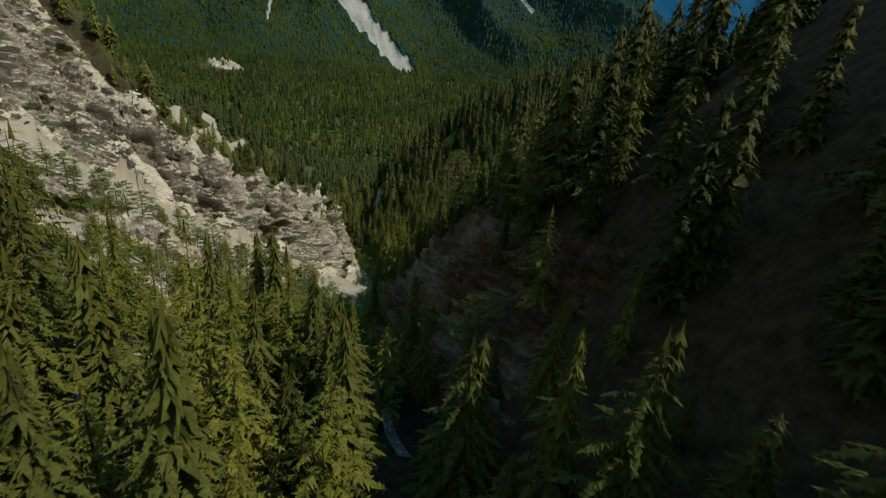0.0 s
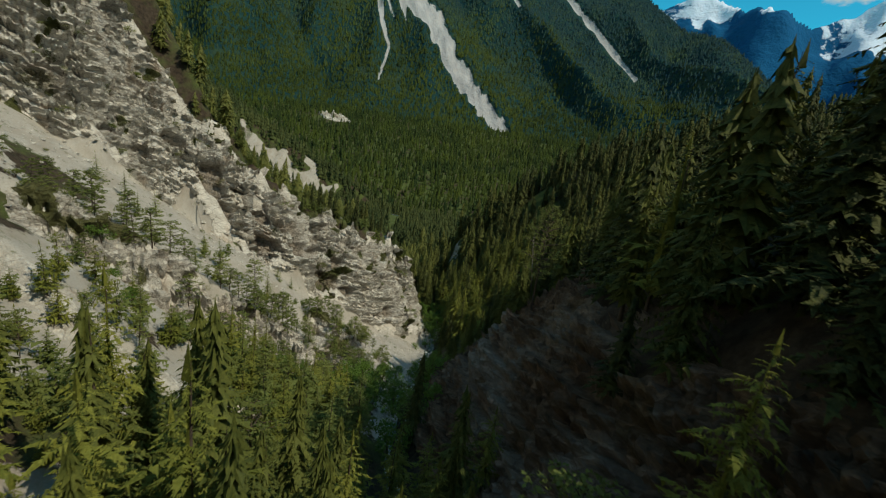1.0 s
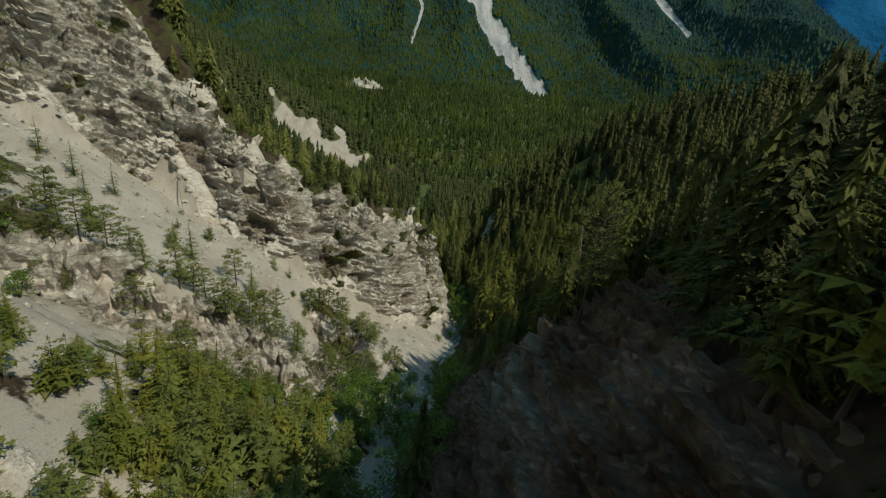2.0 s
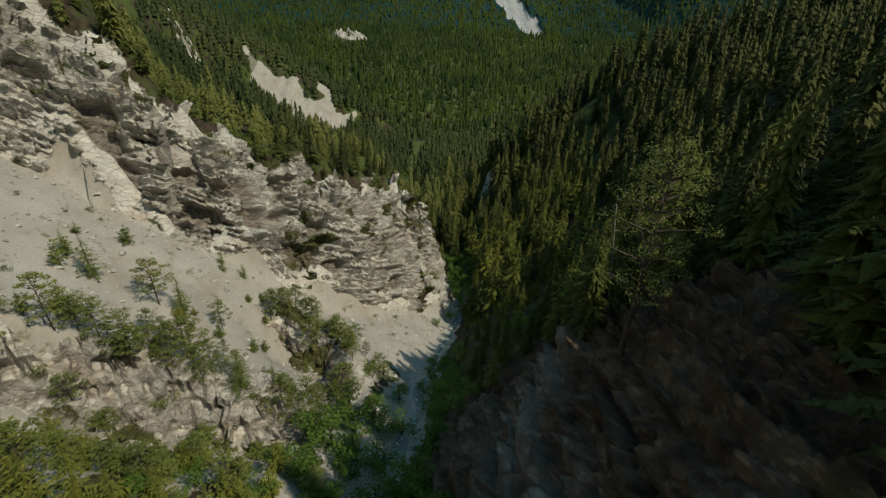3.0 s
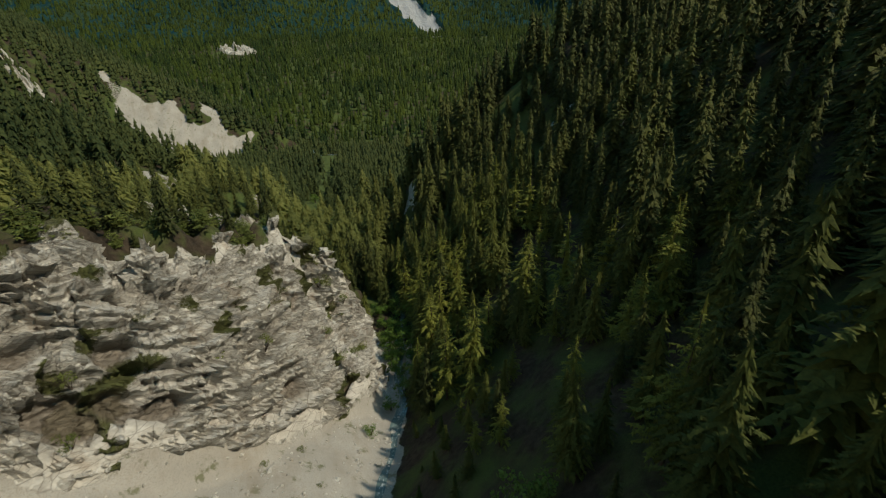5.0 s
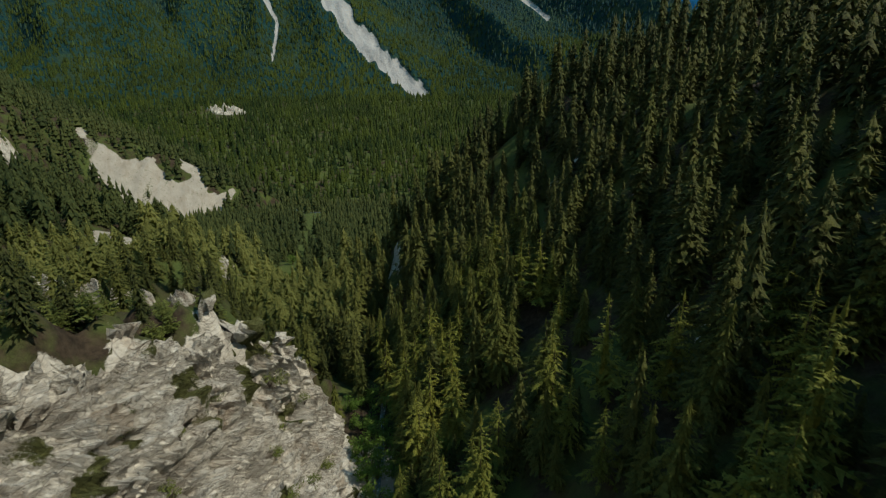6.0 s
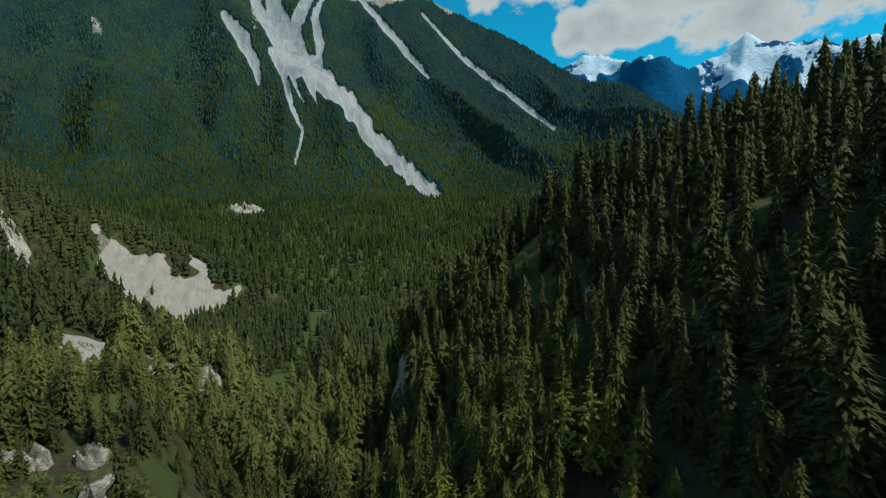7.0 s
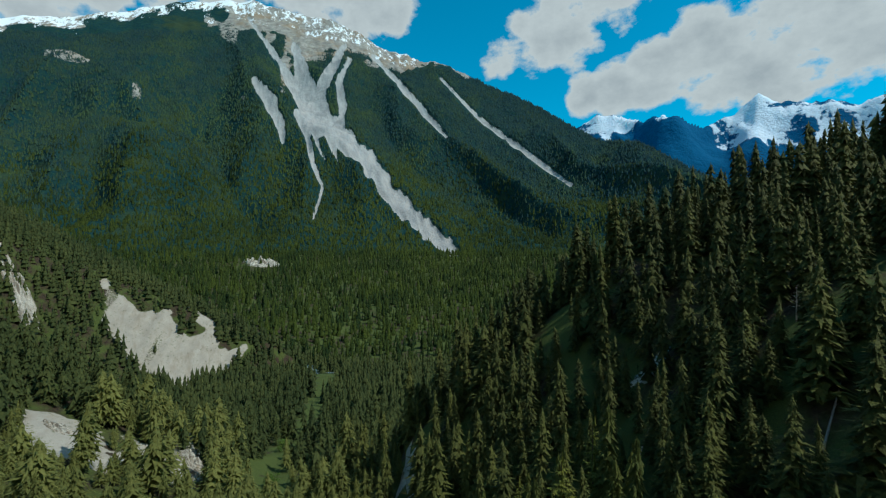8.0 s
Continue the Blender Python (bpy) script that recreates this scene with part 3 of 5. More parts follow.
def rock_patch(name, label, origin, turn, along, up, depth, shaded_brown, reach):
    """A finely bedded rock face laid over the steep bare part of the ground: runs of (length, step) along and up the face."""
    p_, q_ = np.arange(0, along[0], along[1]), np.arange(0, up[0], up[1])
    p, q = np.meshgrid(p_, q_)
    ct, st = math.cos(radians(turn)), math.sin(radians(turn))
    x, y = origin[0] + p * ct - q * st, origin[1] + p * st + q * ct
    z = height(x, y)
    rock = masks(x, y)[0] * reach(x, y)
    e = 1.4
    nx_, ny_ = -(height(x + e, y) - height(x - e, y)) / (2 * e), -(height(x, y + e) - height(x, y - e)) / (2 * e)
    ln = np.sqrt(nx_ ** 2 + ny_ ** 2 + 1)
    nx_, ny_, nz_ = nx_ / ln, ny_ / ln, 1 / ln
    a = p + 2.0 * vnoise(x / 8, y / 8, z / 8, seed=59)
    w = z + 0.34 * p + 0.9 * vnoise(x / 15, y / 15, z / 15, seed=60)
    big = fbm(a / 10, w / 7, q / 14, octaves=3, seed=61)
    def blocks(h, length, seed):
        layer = np.floor(w / h + 0.16 * vnoise(a / (2 * length), w / 9, q / 9, seed=seed + 3))
        cell = np.floor(a / length + 7 * hash01(layer, layer * 0, layer * 0, seed) + 0.3 * vnoise(x, y, z, seed=seed + 4))
        return hash01(layer, cell, layer * 0, seed + 1) * 2 - 1

    def ledge(h, seed):
        q_ = w / h + 0.16 * vnoise(a / 6, w / 9, q / 9, seed=seed)
        return (q_ - np.floor(q_)) * 2 - 1

    beds = 0.9 * blocks(3.0, 12.0, 200) + 0.8 * blocks(1.4, 7.5, 210) + 0.45 * blocks(0.7, 1.7, 220) + 1.0 * ledge(3.1, 230) + 0.55 * ledge(1.2, 233)
    thin = vnoise(a / 1.9, w / 0.6, q / 3, seed=66)
    crack = smooth(1 - np.abs(vnoise(a / 4.2, w / 16, q / 18, seed=69)), 0.86, 1.0)
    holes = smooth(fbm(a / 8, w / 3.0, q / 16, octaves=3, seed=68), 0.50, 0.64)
    lumps = fbm(x / 2.6, y / 2.6, z / 2.6, octaves=3, seed=75)
    d = depth * (0.45 * big + 0.25 * lumps + 0.55 * beds + 0.25 * thin - 0.9 * holes - 0.8 * crack)
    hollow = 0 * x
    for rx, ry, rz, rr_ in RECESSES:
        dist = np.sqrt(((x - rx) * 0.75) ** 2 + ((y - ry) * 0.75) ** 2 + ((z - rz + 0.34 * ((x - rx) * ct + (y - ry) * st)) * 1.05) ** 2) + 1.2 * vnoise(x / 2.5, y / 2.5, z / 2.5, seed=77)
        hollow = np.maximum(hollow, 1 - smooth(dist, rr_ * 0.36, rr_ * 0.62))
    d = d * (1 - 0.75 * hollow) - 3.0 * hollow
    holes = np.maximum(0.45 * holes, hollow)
    body = smooth(rock, 0.15, 0.6)
    d = d * body + (body - 0.75) * 1.0
    v = np.stack([(x + nx_ * d).ravel(), (y + ny_ * d).ravel(), (z + nz_ * d).ravel()], 1)
    f = grid_faces(len(p_), len(q_))
    f = f[(rock.ravel()[f] > 0.02).all(1)]
    used = np.unique(f)
    back = np.full(len(v), -1)
    back[used] = np.arange(len(used))
    flatness = smooth(nz_ + 0.08 * beds, 0.60, 0.80) * smooth(vnoise(x / 4, y / 4, z / 4, seed=70), -0.2, 0.4)
    moss = np.clip(flatness + 0.9 * smooth(fbm(x / 6, y / 6, z / 6, octaves=3, seed=72), 0.50, 0.80) + 0.8 * smooth(z, 74, 100) * smooth(vnoise(x / 7, y / 7, z / 7, seed=73), 0.1, 0.5), 0, 1)
    brown_cover = np.clip(shaded_brown * (1.0 + 0.4 * vnoise(x / 9, y / 9, z / 9, seed=74)), 0, 1)
    cover = np.stack([holes.ravel(), moss.ravel(), brown_cover.ravel()], 1)[used]
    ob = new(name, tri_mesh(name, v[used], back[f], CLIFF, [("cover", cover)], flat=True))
    return tagged(ob, label, "cliff", kind="structure")


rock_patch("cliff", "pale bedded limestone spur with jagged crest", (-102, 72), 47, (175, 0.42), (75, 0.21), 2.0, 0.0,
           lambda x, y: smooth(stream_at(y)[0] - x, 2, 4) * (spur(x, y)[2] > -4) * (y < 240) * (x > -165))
rock_patch("cliff", "low broken pale rock ribs above the stream", (-80, 50), 25, (75, 0.5), (85, 0.4), 1.3, 0.15,
           lambda x, y: smooth(stream_at(y)[0] - x, 2, 4) * (spur(x, y)[2] <= -4))
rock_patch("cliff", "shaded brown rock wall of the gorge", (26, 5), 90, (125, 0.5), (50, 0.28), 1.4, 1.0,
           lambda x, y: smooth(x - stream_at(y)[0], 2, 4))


# ---------------------------------------------------------------- water
def stream_mesh():
    ys = np.arange(40, 236, 1.0)
    wx, wz = stream_at(ys)
    wx = wx + 1.0 * vnoise(ys / 9, ys * 0, seed=80)
    half = 0.9 + 0.5 * vnoise(ys / 6, ys * 0 + 3, seed=81)
    cols = []
    for s in (-1, -0.4, 0.4, 1):
        cx = wx + s * half
        cols.append(np.stack([cx, ys, height(cx, ys) + 0.10 + 0.06 * (1 - abs(s))], 1))
    v = np.stack(cols, 1).reshape(-1, 3)
    return tri_mesh("stream", v, grid_faces(4, len(ys)), WATER, flat=False)


tagged(new("stream", stream_mesh()), "narrow pale turquoise mountain stream among gravel", "stream", kind="structure")


def river_mesh():
    t = np.linspace(0, 1, 60)
    rx, ry = -235 + 85 * t, 688 - 42 * t + 6 * np.sin(t * 9)
    cols = []
    for s_ in (-1, -0.3, 0.4, 1):
        cols.append(np.stack([rx + 1.6 * s_, ry + 5 * s_, height(rx + 1.6 * s_, ry + 5 * s_) + 0.5], 1))
    return tri_mesh("river", np.stack(cols, 1).reshape(-1, 3), grid_faces(4, 60), WATER, flat=False)


tagged(new("river", river_mesh()), "shallow whitish river on the valley floor", "river", kind="structure")


def trail_mesh():
    t = np.linspace(0, 1, 50)
    rx, ry = -36.0 - 4.5 * t + 0.6 * np.sin(t * 6), 305 + 28 * t
    cols = []
    for s_ in (-1, -0.4, 0.4, 1):
        cx = rx + s_ * (1.15 + 0.4 * vnoise(ry / 4, ry * 0 + s_, seed=86))
        cols.append(np.stack([cx, ry, height(cx, ry) + 0.45 + 0.1 * (1 - abs(s_))], 1))
    v = np.stack(cols, 1).reshape(-1, 3)
    cover = np.tile([0.0, 1.0, 0.0], (len(v), 1))
    return tri_mesh("trail", v, grid_faces(4, 50), GROUND, [("cover", cover)], flat=False)


tagged(new("trail", trail_mesh()), "pale gravel trail between the trees", "trail", kind="structure")

# ---------------------------------------------------------------- the far mountain
HX, HY, HZ = -14.0, 177.0, 82.0            # where its outline is reckoned from
SKY_AZ = (-80, -51, -43, -37, -29, -24, -20, -16, -12, -4, 3, 7, 10, 14, 18.6, 21, 24, 30, 36, 60)
SKY_EL = (14, 21.5, 24.3, 26.9, 28.8, 28.4, 28.3, 27.0, 25.5, 23.9, 20.8, 19.0, 17.1, 14.6, 14.0, 12.6, 10.4, 6.0, 3.5, 2.0)
SKY_R = (2600, 3300, 3400, 3500, 3500, 3450, 3400, 3350, 3300, 3150, 3000, 2900, 2800, 2600, 2300, 2200, 2050, 1900, 1800, 1700)
GULLIES = [  # azimuth, elevation, half width in degrees
    [(-24.3, 25.1, 0.5), (-23.0, 21.7, 1.2), (-22.0, 18.0, 2.2), (-18.6, 15.6, 1.3), (-15.6, 13.2, 1.2), (-11.6, 8.2, 1.15), (-7.9, 4.6, 1.2), (-4.3, 1.5, 0.9)],
    [(-29.5, 27.1, 0.25), (-26.3, 23.7, 0.4), (-23.6, 19.8, 0.8)],
    [(-18.2, 25.8, 0.35), (-20.2, 22.6, 0.7), (-21.6, 19.5, 1.0)],
    [(-17.6, 24.4, 0.3), (-18.9, 21.8, 0.45), (-18.3, 19.0, 0.5), (-18.6, 16.0, 0.6)],
    [(-28.8, 21.0, 0.5), (-26.9, 18.8, 0.9), (-25.9, 16.7, 0.7), (-25.5, 14.4, 0.2)],
    [(-23.4, 17.9, 0.9), (-22.6, 15.3, 0.35), (-21.9, 12.0, 0.22), (-20.7, 9.4, 0.22), (-21.8, 5.5, 0.15)],
    [(-22.0, 16.5, 0.4), (-21.2, 14.2, 0.2), (-20.5, 12.8, 0.1)],
    [(-20.5, 16.2, 0.4), (-19.4, 14.0, 0.25), (-18.8, 12.4, 0.1)],
    [(-14.6, 25.0, 0.25), (-10.9, 21.9, 0.4), (-8.0, 19.0, 0.6), (-5.0, 16.0, 0.15)],
    [(-5.8, 22.9, 0.15), (-0.6, 18.0, 0.28), (4.5, 14.4, 0.4), (10.7, 9.7, 0.25)],
]


def gully_mask(a, e):
    out = np.zeros(np.shape(a))
    wob = 0.35 * vnoise(a / 0.9, e / 1.4, seed=90) + 0.12 * vnoise((a + 0.8 * e) / 0.5, (e - 0.8 * a) / 1.8, seed=91)
    for line in GULLIES:
        for (a0, e0, w0), (a1, e1, w1) in zip(line[:-1], line[1:]):
            da, de = a1 - a0, e1 - e0
            t = np.clip(((a - a0) * da + (e - e0) * de) / (da * da + de * de), 0, 1)
            d = np.hypot(a - a0 - t * da, e - e0 - t * de)
            w = (w0 + t * (w1 - w0)) * 0.9
            out = np.maximum(out, smooth(w * (1 + wob) - d, -0.30, 0.30))
    return out


RAVINES = [  # wooded hollows between the shoulders: azimuth, elevation along each, then half width in degrees and depth
    ([(-34.4, 16.2), (-32.6, 13.1), (-30.5, 8.8), (-28.2, 3.6)], 2.0, 60), ([(-44.7, 12.8), (-43.9, 9.9), (-43.1, 5.1), (-42.4, 3.1)], 1.9, 28),
    ([(-49.9, 10.5), (-48.3, 6.6), (-46.6, 3.5)], 1.9, 28), ([(-52, 13.5), (-46.9, 15.7), (-42.4, 17.1), (-37.4, 18.1), (-34.9, 16.7)], 2.0, 80),
    ([(-38.9, 11.1), (-37.8, 7.6), (-36.1, 4.0)], 1.5, 36), ([(-40.3, 17.8), (-35.8, 21.5), (-32.5, 24.1)], 1.8, 55),
    ([(-15.9, 20.4), (-13.0, 15.9), (-7.2, 10.4), (-1.3, 4.6)], 1.6, 32), ([(-11.6, 20.6), (-4.2, 13.9), (3.1, 7.4), (7.3, 4.5)], 1.6, 28)]


def hollows(a, e):
    out = np.zeros(np.shape(a))
    a = a + 0.9 * vnoise(a / 2.5, e / 3, seed=101) + 0.4 * vnoise(a / 0.9, e / 1.1, seed=102)
    for line, wide, deep_ in RAVINES:
        d = np.abs(to_line(a, e, [(p, q, 0) for p, q in line])[0])
        out = out + deep_ * np.exp(-(d / wide) ** 1.5)
    return out


def folds(x, y):
    """Ribs and hollows running down the slope."""
    p, q = 0.86 * x + 0.5 * y, -0.5 * x + 0.86 * y      # across and along the fall of the slope
    p = p + 60 * vnoise(x / 400, y / 400, seed=94)
    return 1 - 2 * np.abs(vnoise(p / 420, q / 1500, seed=95)) + 0.8 * (1 - 2 * np.abs(vnoise(p / 190, q / 800, seed=96)))


def mountain_height(a, r):
    crest_e = np.interp(a, SKY_AZ, SKY_EL)
    rc = np.interp(a, SKY_AZ, SKY_R)
    r0 = 1230.0
    u = (r - r0) / (rc - r0)
    x, y = HX + r * np.sin(np.radians(a)), HY + r * np.cos(np.radians(a))
    zc = HZ + rc * np.tan(np.radians(crest_e))
    up = np.clip(u, -0.3, 1)
    z = 92 + (zc - 92) * np.sign(up) * np.abs(up) ** 1.24
    ridge = folds(x, y)
    win = smooth(u, 0.05, 0.3) * (1 - smooth(u, 0.6, 0.9))
    z = z + 105 * (ridge - 0.5) * win + 9 * fbm(x / 60, y / 60, octaves=3, seed=97) * smooth(u, 0.0, 0.1) * (1 - 0.6 * smooth(u, 0.9, 1.0))
    z = z - hollows(a, np.degrees(np.arctan2(z - HZ, r))) * smooth(u, 0.02, 0.15)
    z = z + 13 * fbm(a / 1.6, a * 0, octaves=3, seed=98) * smooth(u, 0.75, 1.0) * (1 - 0.7 * smooth(a, 0, 8))
    return z - np.maximum(u - 1, 0) * (rc - r0) * 0.9, u, x, y


BALD = [(-46, 19.5, 2.4, 0.7), (-31.5, 25.2, 1.5, 1.6), (-30, 18.8, 0.5, 1.0), (-40.5, 17.6, 0.6, 1.2), (-25.5, 21.5, 0.7, 2.2)]      # bare rock in the woods: azimuth, elevation, half sizes


def summit(a, u, e, n):
    """Snow and bare rock of the mountain's upper part."""
    line = np.interp(a, (-60, -31, -28, -24, -18, -12, -7, -2, 2), (0.935, 0.93, 0.87, 0.86, 0.86, 0.90, 0.95, 1.02, 1.3))
    snow = np.interp(a, (-31, -28, -10, -4), (0.8, 0.5, 0.48, 0.4)) * smooth(u + 0.05 * n, line - 0.07, line + 0.09)
    low = np.interp(a, (-60, -33, -29, -25, -18, -12, -7, -2, 2), (0.93, 0.92, 0.80, 0.71, 0.75, 0.85, 0.93, 1.0, 1.3))
    bare = smooth(u + 0.08 * n, low, low + 0.07)
    for ba, be, wa, we in BALD:
        bare = np.maximum(bare, 0.55 * smooth(np.exp(-(((a - ba) / wa) ** 2 + ((e - be) / we) ** 2)) + 0.3 * n, 0.5, 0.75))
    return snow, bare


def build_mountain():
    az = np.concatenate([np.linspace(-80, -56, 24), np.linspace(-55.5, -30.2, 80), np.linspace(-30, 13, 270), np.linspace(13.3, 26, 44), np.linspace(27, 60, 16)])
    rr = np.concatenate([np.linspace(1150, 3650, 250)])
    a, r = np.meshgrid(az, rr)
    z, u, x, y = mountain_height(a, r)
    e = np.degrees(np.arctan2(z - HZ, r))
    g = gully_mask(a, e)
    z = z - 14 * g
    n = fbm(x / 150, y / 150, octaves=4, seed=99)
    snow, bare = summit(a, u, e, n)
    v = np.stack([x.ravel(), y.ravel(), z.ravel()], 1)
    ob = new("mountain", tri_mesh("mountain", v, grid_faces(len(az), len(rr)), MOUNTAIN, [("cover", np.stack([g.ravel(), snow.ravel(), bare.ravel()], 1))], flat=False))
    return tagged(ob, "wooded mountain with grey scree gullies and snowy summit", "mountain", kind="structure")


build_mountain()
FAR_AZ = (5, 9, 11.5, 14, 17.3, 19.2, 22.2, 25, 27.7, 30.2, 32, 35, 38, 42, 48, 60, 75)
FAR_EL = (12, 15, 16.2, 17.5, 17.2, 16.3, 16.4, 15.3, 15.5, 17.6, 15.9, 15.6, 14.6, 14.8, 13, 11, 8)


def build_range():
    az, rr = np.linspace(4, 75, 230), np.linspace(2900, 4700, 64)
    a, r = np.meshgrid(az, rr)
    x, y = HX + r * np.sin(np.radians(a)), HY + r * np.cos(np.radians(a))
    rc = 4300 - 500 * np.exp(-((a - 22) / 4.0) ** 2)
    u = (r - 2900) / (rc - 2900)
    zc = HZ + rc * np.tan(np.radians(np.interp(a, FAR_AZ, FAR_EL)))
    z = zc * np.clip(u, 0, 1) ** 1.1 - np.maximum(u - 1, 0) * 900
    rid = 1 - 2 * np.abs(vnoise(x / 420, y / 420, seed=110)) + 0.5 * (1 - 2 * np.abs(vnoise(x / 170, y / 170, seed=111)))
    z = z + 80 * (rid - 0.5) * smooth(u, 0.1, 0.5) * (1 - 0.75 * smooth(u, 0.9, 1.0))
    z = z + 16 * fbm(a / 1.0, r / 300, octaves=4, seed=113, gain=0.7) * smooth(u, 0.7, 1.0)
    line = np.interp(a, (5, 12, 16, 19, 22, 25, 27, 30, 34, 40, 75), (0.78, 0.74, 0.80, 0.90, 0.95, 0.95, 0.84, 0.72, 0.70, 0.72, 0.7))
    snow = 0.62 * smooth(u + 0.12 * fbm(x / 130, y / 260, octaves=4, seed=112), line, line + 0.14)
    v = np.stack([x.ravel(), y.ravel(), z.ravel()], 1)
    cover = np.stack([snow.ravel() * 0, snow.ravel(), snow.ravel() * 0], 1)
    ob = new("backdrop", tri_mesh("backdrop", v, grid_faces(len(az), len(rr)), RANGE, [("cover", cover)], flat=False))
    return tagged(ob, "distant mountain range with snowy tops, coloured haze blue", "mountain", kind="structure")


build_range()



# ---------------------------------------------------------------- trees
def tube(pts, radii, sides=6):
    """A tapered tube along points: vertices and triangles."""
    v, f = [], []
    for i, (p, r) in enumerate(zip(pts, radii)):
        for k in range(sides):
            t = 2 * math.pi * k / sides
            v.append((p[0] + r * math.cos(t), p[1] + r * math.sin(t), p[2]))
    for i in range(len(pts) - 1):
        for k in range(sides):
            a, b = i * sides + k, i * sides + (k + 1) % sides
            f += [(a, b, b + sides), (a, b + sides, a + sides)]
    return v, f


def limb(p0, p1, r0, r1, sides=4):
    """A tapered limb between two points in any direction."""
    d = Vector(p1) - Vector(p0)
    s = d.cross(Vector((0.3, 0.2, 1))).normalized()
    t = d.cross(s).normalized()
    v, f = [], []
    for p, r in ((Vector(p0), r0), (Vector(p1), r1)):
        for k in range(sides):
            g = 2 * math.pi * k / sides
            v.append(tuple(p + s * (r * math.cos(g)) + t * (r * math.sin(g))))
    for k in range(sides):
        a, b = k, (k + 1) % sides
        f += [(a, b, b + sides), (a, b + sides, a + sides)]
    return v, f


def join(bits):
    v, f = [], []
    for bv, bf in bits:
        n = len(v)
        v += bv
        f += [tuple(i + n for i in t) for t in bf]
    return v, f


def conifer(rng, whorls, per, twigs, width, start, droop, fill=1.0, bare=0.0, power=0.85, thick=1.0):
    """Crown of a conifer one unit high: whorls of drooping, feathery branches."""
    v, f = [], []
    for i in range(whorls):
        t = (i + rng.uniform(-0.3, 0.3)) / whorls
        h = start + (1 - start) * min(max(t, 0), 0.985)
        full = width * (1 - (h - start) / (1 - start)) ** power + 0.008
        if h < start + bare:
            full *= 0.6
        for k in range(per):
            if rng.random() > fill:
                continue
            phi = 2 * math.pi * (k + rng.random() * 0.9) / per + i * 1.7
            L = full * rng.uniform(0.62, 1.12)
            hh = h + rng.uniform(-0.5, 0.5) * (1 - start) / whorls
            dx, dy = math.cos(phi), math.sin(phi)
            sag = droop * rng.uniform(0.6, 1.3)

            def at(s):
                return (dx * L * s, dy * L * s, hh - sag * L * s * s + 0.10 * L * s)
            for j in range(twigs):
                s = (j + 0.4) / twigs
                p, q = at(s), at(min(1.0, s + 0.9 / twigs))
                q = tuple(a_ + (b_ - a_) * thick for a_, b_ in zip(p, q))
                wl_ = L * (0.27 * (1 - s) + 0.08) * rng.uniform(0.45, 1.35)
                fw = rng.uniform(0.25, 0.9)
                for sd in (-1, 1):
                    tip = (p[0] + dx * wl_ * fw - sd * dy * wl_ * 0.85, p[1] + dy * wl_ * fw + sd * dx * wl_ * 0.85,
                           p[2] - wl_ * rng.uniform(-0.15, 0.85))
                    n = len(v)
                    v += [p, q, tip]
                    f.append((n, n + 1, n + 2))
            e = at(1.0)
            p = at(0.8)
            n = len(v)
            v += [(p[0] - dy * L * 0.08, p[1] + dx * L * 0.08, p[2]), (p[0] + dy * L * 0.08, p[1] - dx * L * 0.08, p[2]), (e[0] * 1.08, e[1] * 1.08, e[2] - 0.02 * L)]
            f.append((n, n + 1, n + 2))
    for k in range(3):
        n = len(v)
        t = 2.1 * k
        v += [(0.006 * math.cos(t), 0.006 * math.sin(t), 0.93), (0.006 * math.cos(t + 2), 0.006 * math.sin(t + 2), 0.93), (0, 0, 1.02)]
        f.append((n, n + 1, n + 2))
    return v, f


